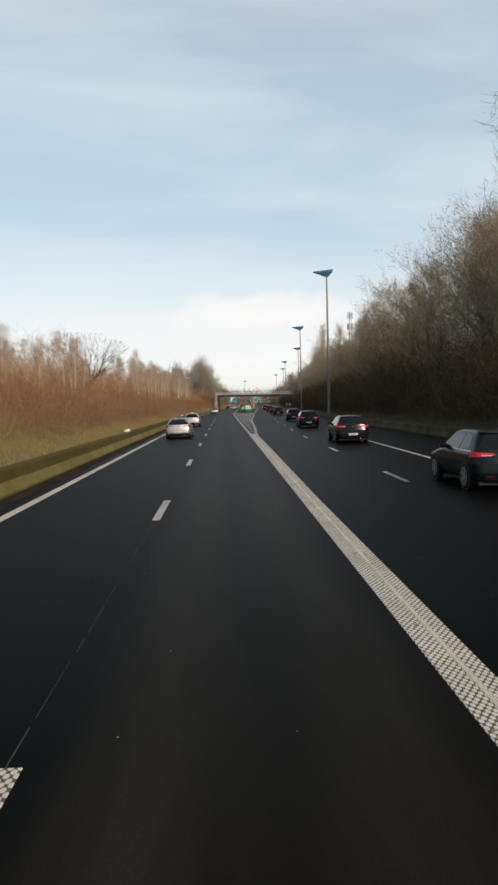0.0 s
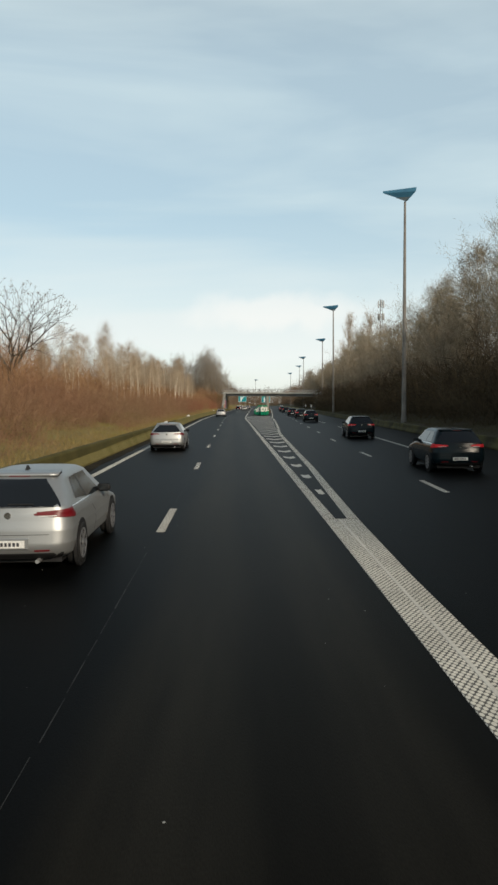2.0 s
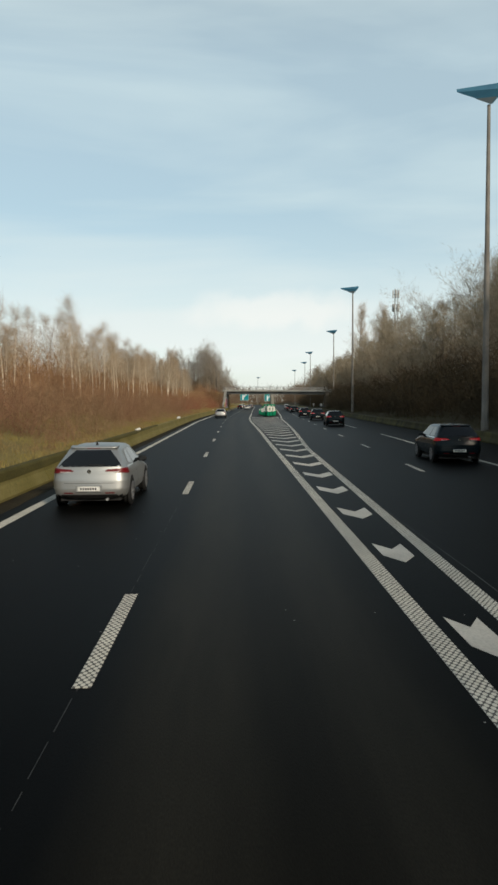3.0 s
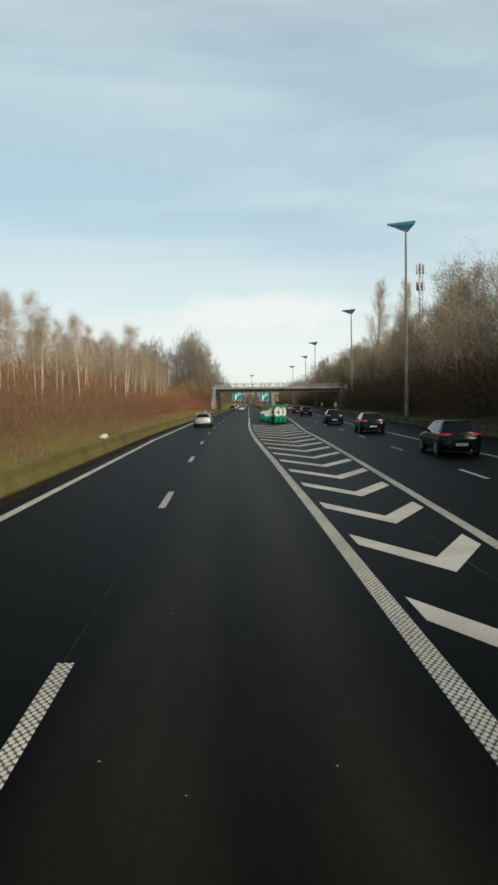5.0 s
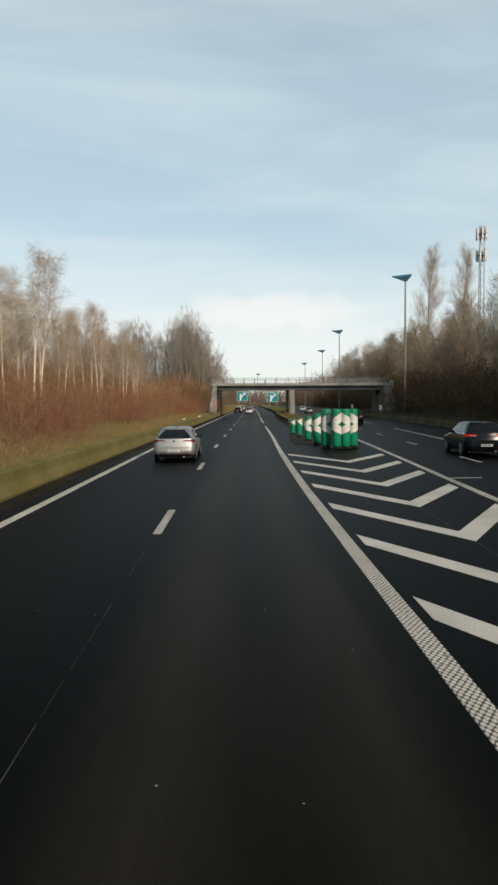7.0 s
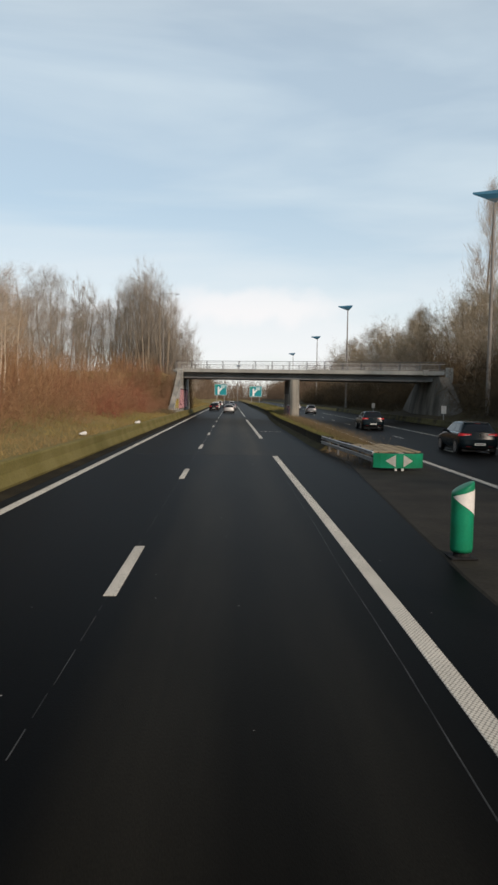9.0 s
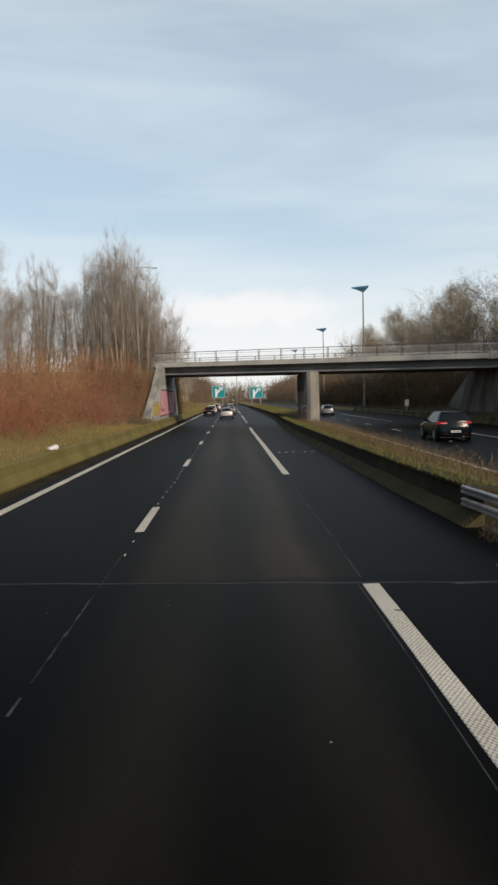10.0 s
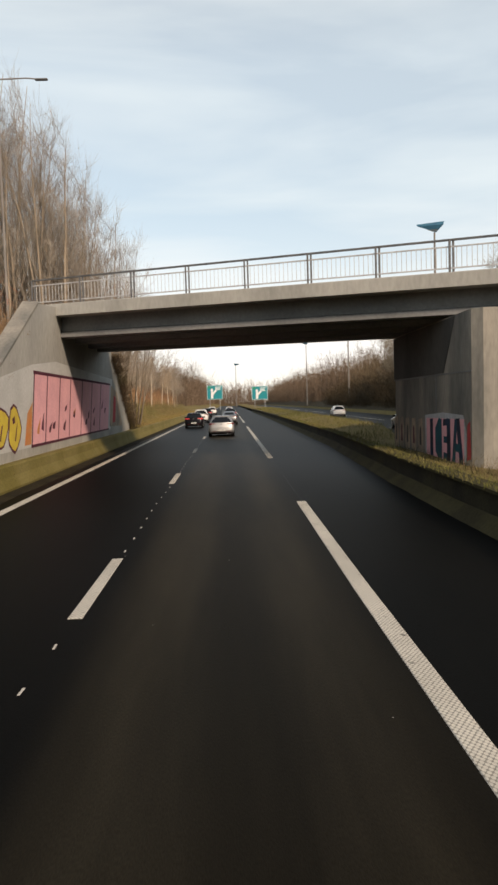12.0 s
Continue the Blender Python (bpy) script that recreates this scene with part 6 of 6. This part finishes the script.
    plate = part("number_plate", Shape().box(-.26, yr - .024, pz, .26, yr - .012, pz + .11, 0.004), PLATE, root, "white number plate")
    part("plate_recess", Shape().box(-.31, yr - .009, pz - .025, .31, yr + .03, pz + .14, .01), paint, root)
    bars = Shape()
    for i in range(7):
        bars.box(-.20 + i * .058, yr - .028, pz + .028, -.163 + i * .058, yr - .0255, pz + .082)
    part("plate_marks", bars, INK, plate)
    part("badge", Shape().lathe([(0.05, -0.006), (0.05, 0.006)], n=14).made("badge", CHROME), CHROME, root, at=pose(0, surf(zs - .02, 0).y - .004, zs - .02, 90))
    # wheels
    rw = 0.33 + suv * .02
    tyre_me = Shape().lathe([(rw * .66, -.10), (rw * .93, -.105), (rw, -.07), (rw, .07), (rw * .93, .105), (rw * .66, .10)], axis="x", n=24).made("tyre", RUBBER, True)
    rim_me = Shape().lathe([(rw * .67, -.09), (rw * .67, .085), (rw * .62, .088), (rw * .60, .05), (rw * .10, .06)], axis="x", n=24).made("rim", TRIM, False)
    sp = Shape()
    for k in range(7):
        a = 2 * math.pi * k / 7
        c, s_ = math.cos(a), math.sin(a)
        q = [(0.05, .03), (rw * .64, .042), (rw * .64, -.042), (0.05, -.03)]
        v = [(xx, c * u - s_ * t, s_ * u + c * t) for xx in (.075, .106) for u, t in q]
        sp.add(v, [(0, 1, 2, 3), (7, 6, 5, 4), (0, 4, 5, 1), (1, 5, 6, 2), (2, 6, 7, 3), (3, 7, 4, 0)])
    sp.lathe([(rw * .72, .08), (rw * .72, .108), (rw * .62, .109), (rw * .62, .08)], axis="x", n=24)
    sp.lathe([(rw * .16, .07), (rw * .16, .110), (rw * .10, .114)], axis="x", n=12)
    spoke_me = sp.made("spokes", rim or RIM)
    arch = Shape().lathe([(rw + .055, -.05), (rw + .055, .004), (rw - .01, .006)], axis="x", n=28).made("wheel_arch", TRIM)
    for sx in (-1, 1):
        for y in (-h + .84, h - .86):
            wheel = new("wheel")
            wheel.parent, wheel.matrix_basis = root, pose(sx * (w - .088), y, rw, 0, 0, 0 if sx > 0 else 180)
            part("tyre", tyre_me, RUBBER, wheel)
            part("rim", rim_me, TRIM, wheel)
            part("spokes", spoke_me, RIM, wheel, "alloy spokes")
            part("wheel_arch", arch, TRIM, root, at=pose(sx * (w - .004), y, rw + .01, 0, 0, 0 if sx > 0 else 180))
    part("underbody", Shape().box(-w * .8, -h + .25, 0.16, w * .8, h - .3, zb + .02), TRIM, root)
    part("exhaust", Shape().rod((.42, -h + .04, zb - .02), (.42, -h + .3, zb - .02), .032, n=10), STEEL, root)
    return root


def paint_of(name, c, metal=0.5, rough=0.32, coat=0.35):
    m = material(name, c, rough, tuple(0.9 * k for k in c), 0.8, 60, 0, metal=metal, grain=0.04)
    m.node_tree.nodes["Principled BSDF"].inputs["Coat Weight"].default_value = coat
    return m


SILVER, BLACKP, WHITEP = paint_of("silver_paint", (0.35, 0.36, 0.36), 0.7, 0.46, 0.0), paint_of("black_paint", (0.006, 0.006, 0.008), 0.0, 0.22, 0.0), paint_of("white_paint", (0.62, 0.62, 0.60), 0.0)
GREYP, NAVYP = paint_of("grey_paint", (0.16, 0.165, 0.17), 0.5), paint_of("dark_green_paint", (0.004, 0.009, 0.012), 0.0, 0.2, 0.0)


def park(ob, x, y, rz=0.0):
    """Stands a car on the road with its rear wheels about y."""
    ob.matrix_basis = pose(x, y + 1.75, 0.006, 0, 0, rz)
    return ob


silver = car("hatchback", "silver hatchback with dark rear window beside the edge line", SILVER, 4.37, 1.81, 1.47, 0.62)
silver["group"] = "silver cars in the left lane"
park(silver, -2.1, 72.9)
for x, y in ((-1.85, 46.0), (-1.3, 170.0)):
    park(copy_thing(silver, pose(0, 0, 0)), x, y)
park(car("hatchback", "silver hatchback driving ahead in the lane", SILVER, 4.37, 1.81, 1.47, 0.62), 1.2, 298.5)
dark = car("dark_family_car", "dark blue-green family car with lit tail lamps on the diverging road", NAVYP, 4.4, 1.87, 1.55, 0.45, suv=.5, lit=True)
dark["group"] = "dark cars on the diverging road"
park(dark, 8.75, 13.0, -1.0)
for x, y, rz in ((8.85, 35.0, -1.0), (9.45, 60.0, -2.0), (10.5, 84.0, -2.4), (11.9, 127.5, -2.6), (12.7, 150.0, -2.4), (12.7, 171.3, -2.0), (13.4, 216.0, -2.0), (13.6, 241.5, -2.0)):
    park(copy_thing(dark, pose(0, 0, 0)), x, y, rz)
park(car("hatchback", "black hatchback following the traffic by the edge line", BLACKP, 4.25, 1.79, 1.47, 0.55, lit=True), -1.75, 318)
park(car("family_car", "white family car in the queue of traffic", WHITEP, 4.4, 1.83, 1.62, 0.5, suv=.6), -1.8, 336)
park(car("saloon_car", "grey saloon car driving ahead in the lane", GREYP, 4.45, 1.76, 1.44, sedan=True), 1.75, 324)
park(car("hatchback", "small grey car on the diverging road", GREYP, 3.9, 1.68, 1.5, 0.4), 15.2, 300, -1.6)
park(car("hatchback", "black hatchback in the queue of traffic", BLACKP, 4.2, 1.78, 1.5, 0.5, lit=True), 1.9, 352)
park(car("family_car", "dark car in the queue of traffic", NAVYP, 4.4, 1.82, 1.6, 0.5, suv=.5, lit=True), -1.8, 356)
park(car("hatchback", "white car in the queue of traffic", WHITEP, 4.1, 1.76, 1.5, 0.5), 1.8, 395)
park(car("family_car", "white car far ahead on the motorway", WHITEP, 4.3, 1.8, 1.6, 0.5, suv=.5), -1.8, 392)
park(car("hatchback", "white car on the diverging road", WHITEP, 4.1, 1.76, 1.5, 0.5), 17.0, 345, -1.4)


# ---- lay the whole plan along the bend of the road ----
def lay_along_bend():
    for ob in list(scene.objects):
        if ob.type not in {"MESH", "EMPTY"}:
            continue
        top = ob.parent is None
        flat = ob.type == "MESH" and (top or ob.parent.get("kind") == "structure") and ob.matrix_basis == Matrix.Identity(4)
        if flat:
            n = len(ob.data.vertices)
            if n:
                co = np.empty(n * 3, np.float32)
                ob.data.vertices.foreach_get("co", co)
                co = co.reshape(-1, 3)
                y = co[:, 1]
                turn = BEND * np.clip((y - BEND_A) / (BEND_B - BEND_A), 0, 1)
                shift = np.where(y >= BEND_B, BEND * (y - (BEND_A + BEND_B) / 2), 0.5 * turn * np.clip(y - BEND_A, 0, BEND_B - BEND_A))
                co[:, 1] -= np.clip(co[:, 0], -80, 80) * np.sin(turn)
                co[:, 0] += shift
                ob.data.vertices.foreach_set("co", co.ravel())
                ob.data.update()
        elif top or ob.parent.get("kind") == "structure":
            m = ob.matrix_basis.copy()
            turn = swing(m.translation.y)[1]
            size = ob.scale.copy()
            place = Vector(bent_point(m.translation))
            ob.matrix_basis = Matrix.Translation(place) @ Matrix.Rotation(-turn, 4, "Z") @ m.to_quaternion().to_matrix().to_4x4() @ Matrix.Diagonal((*size, 1))


lay_along_bend()
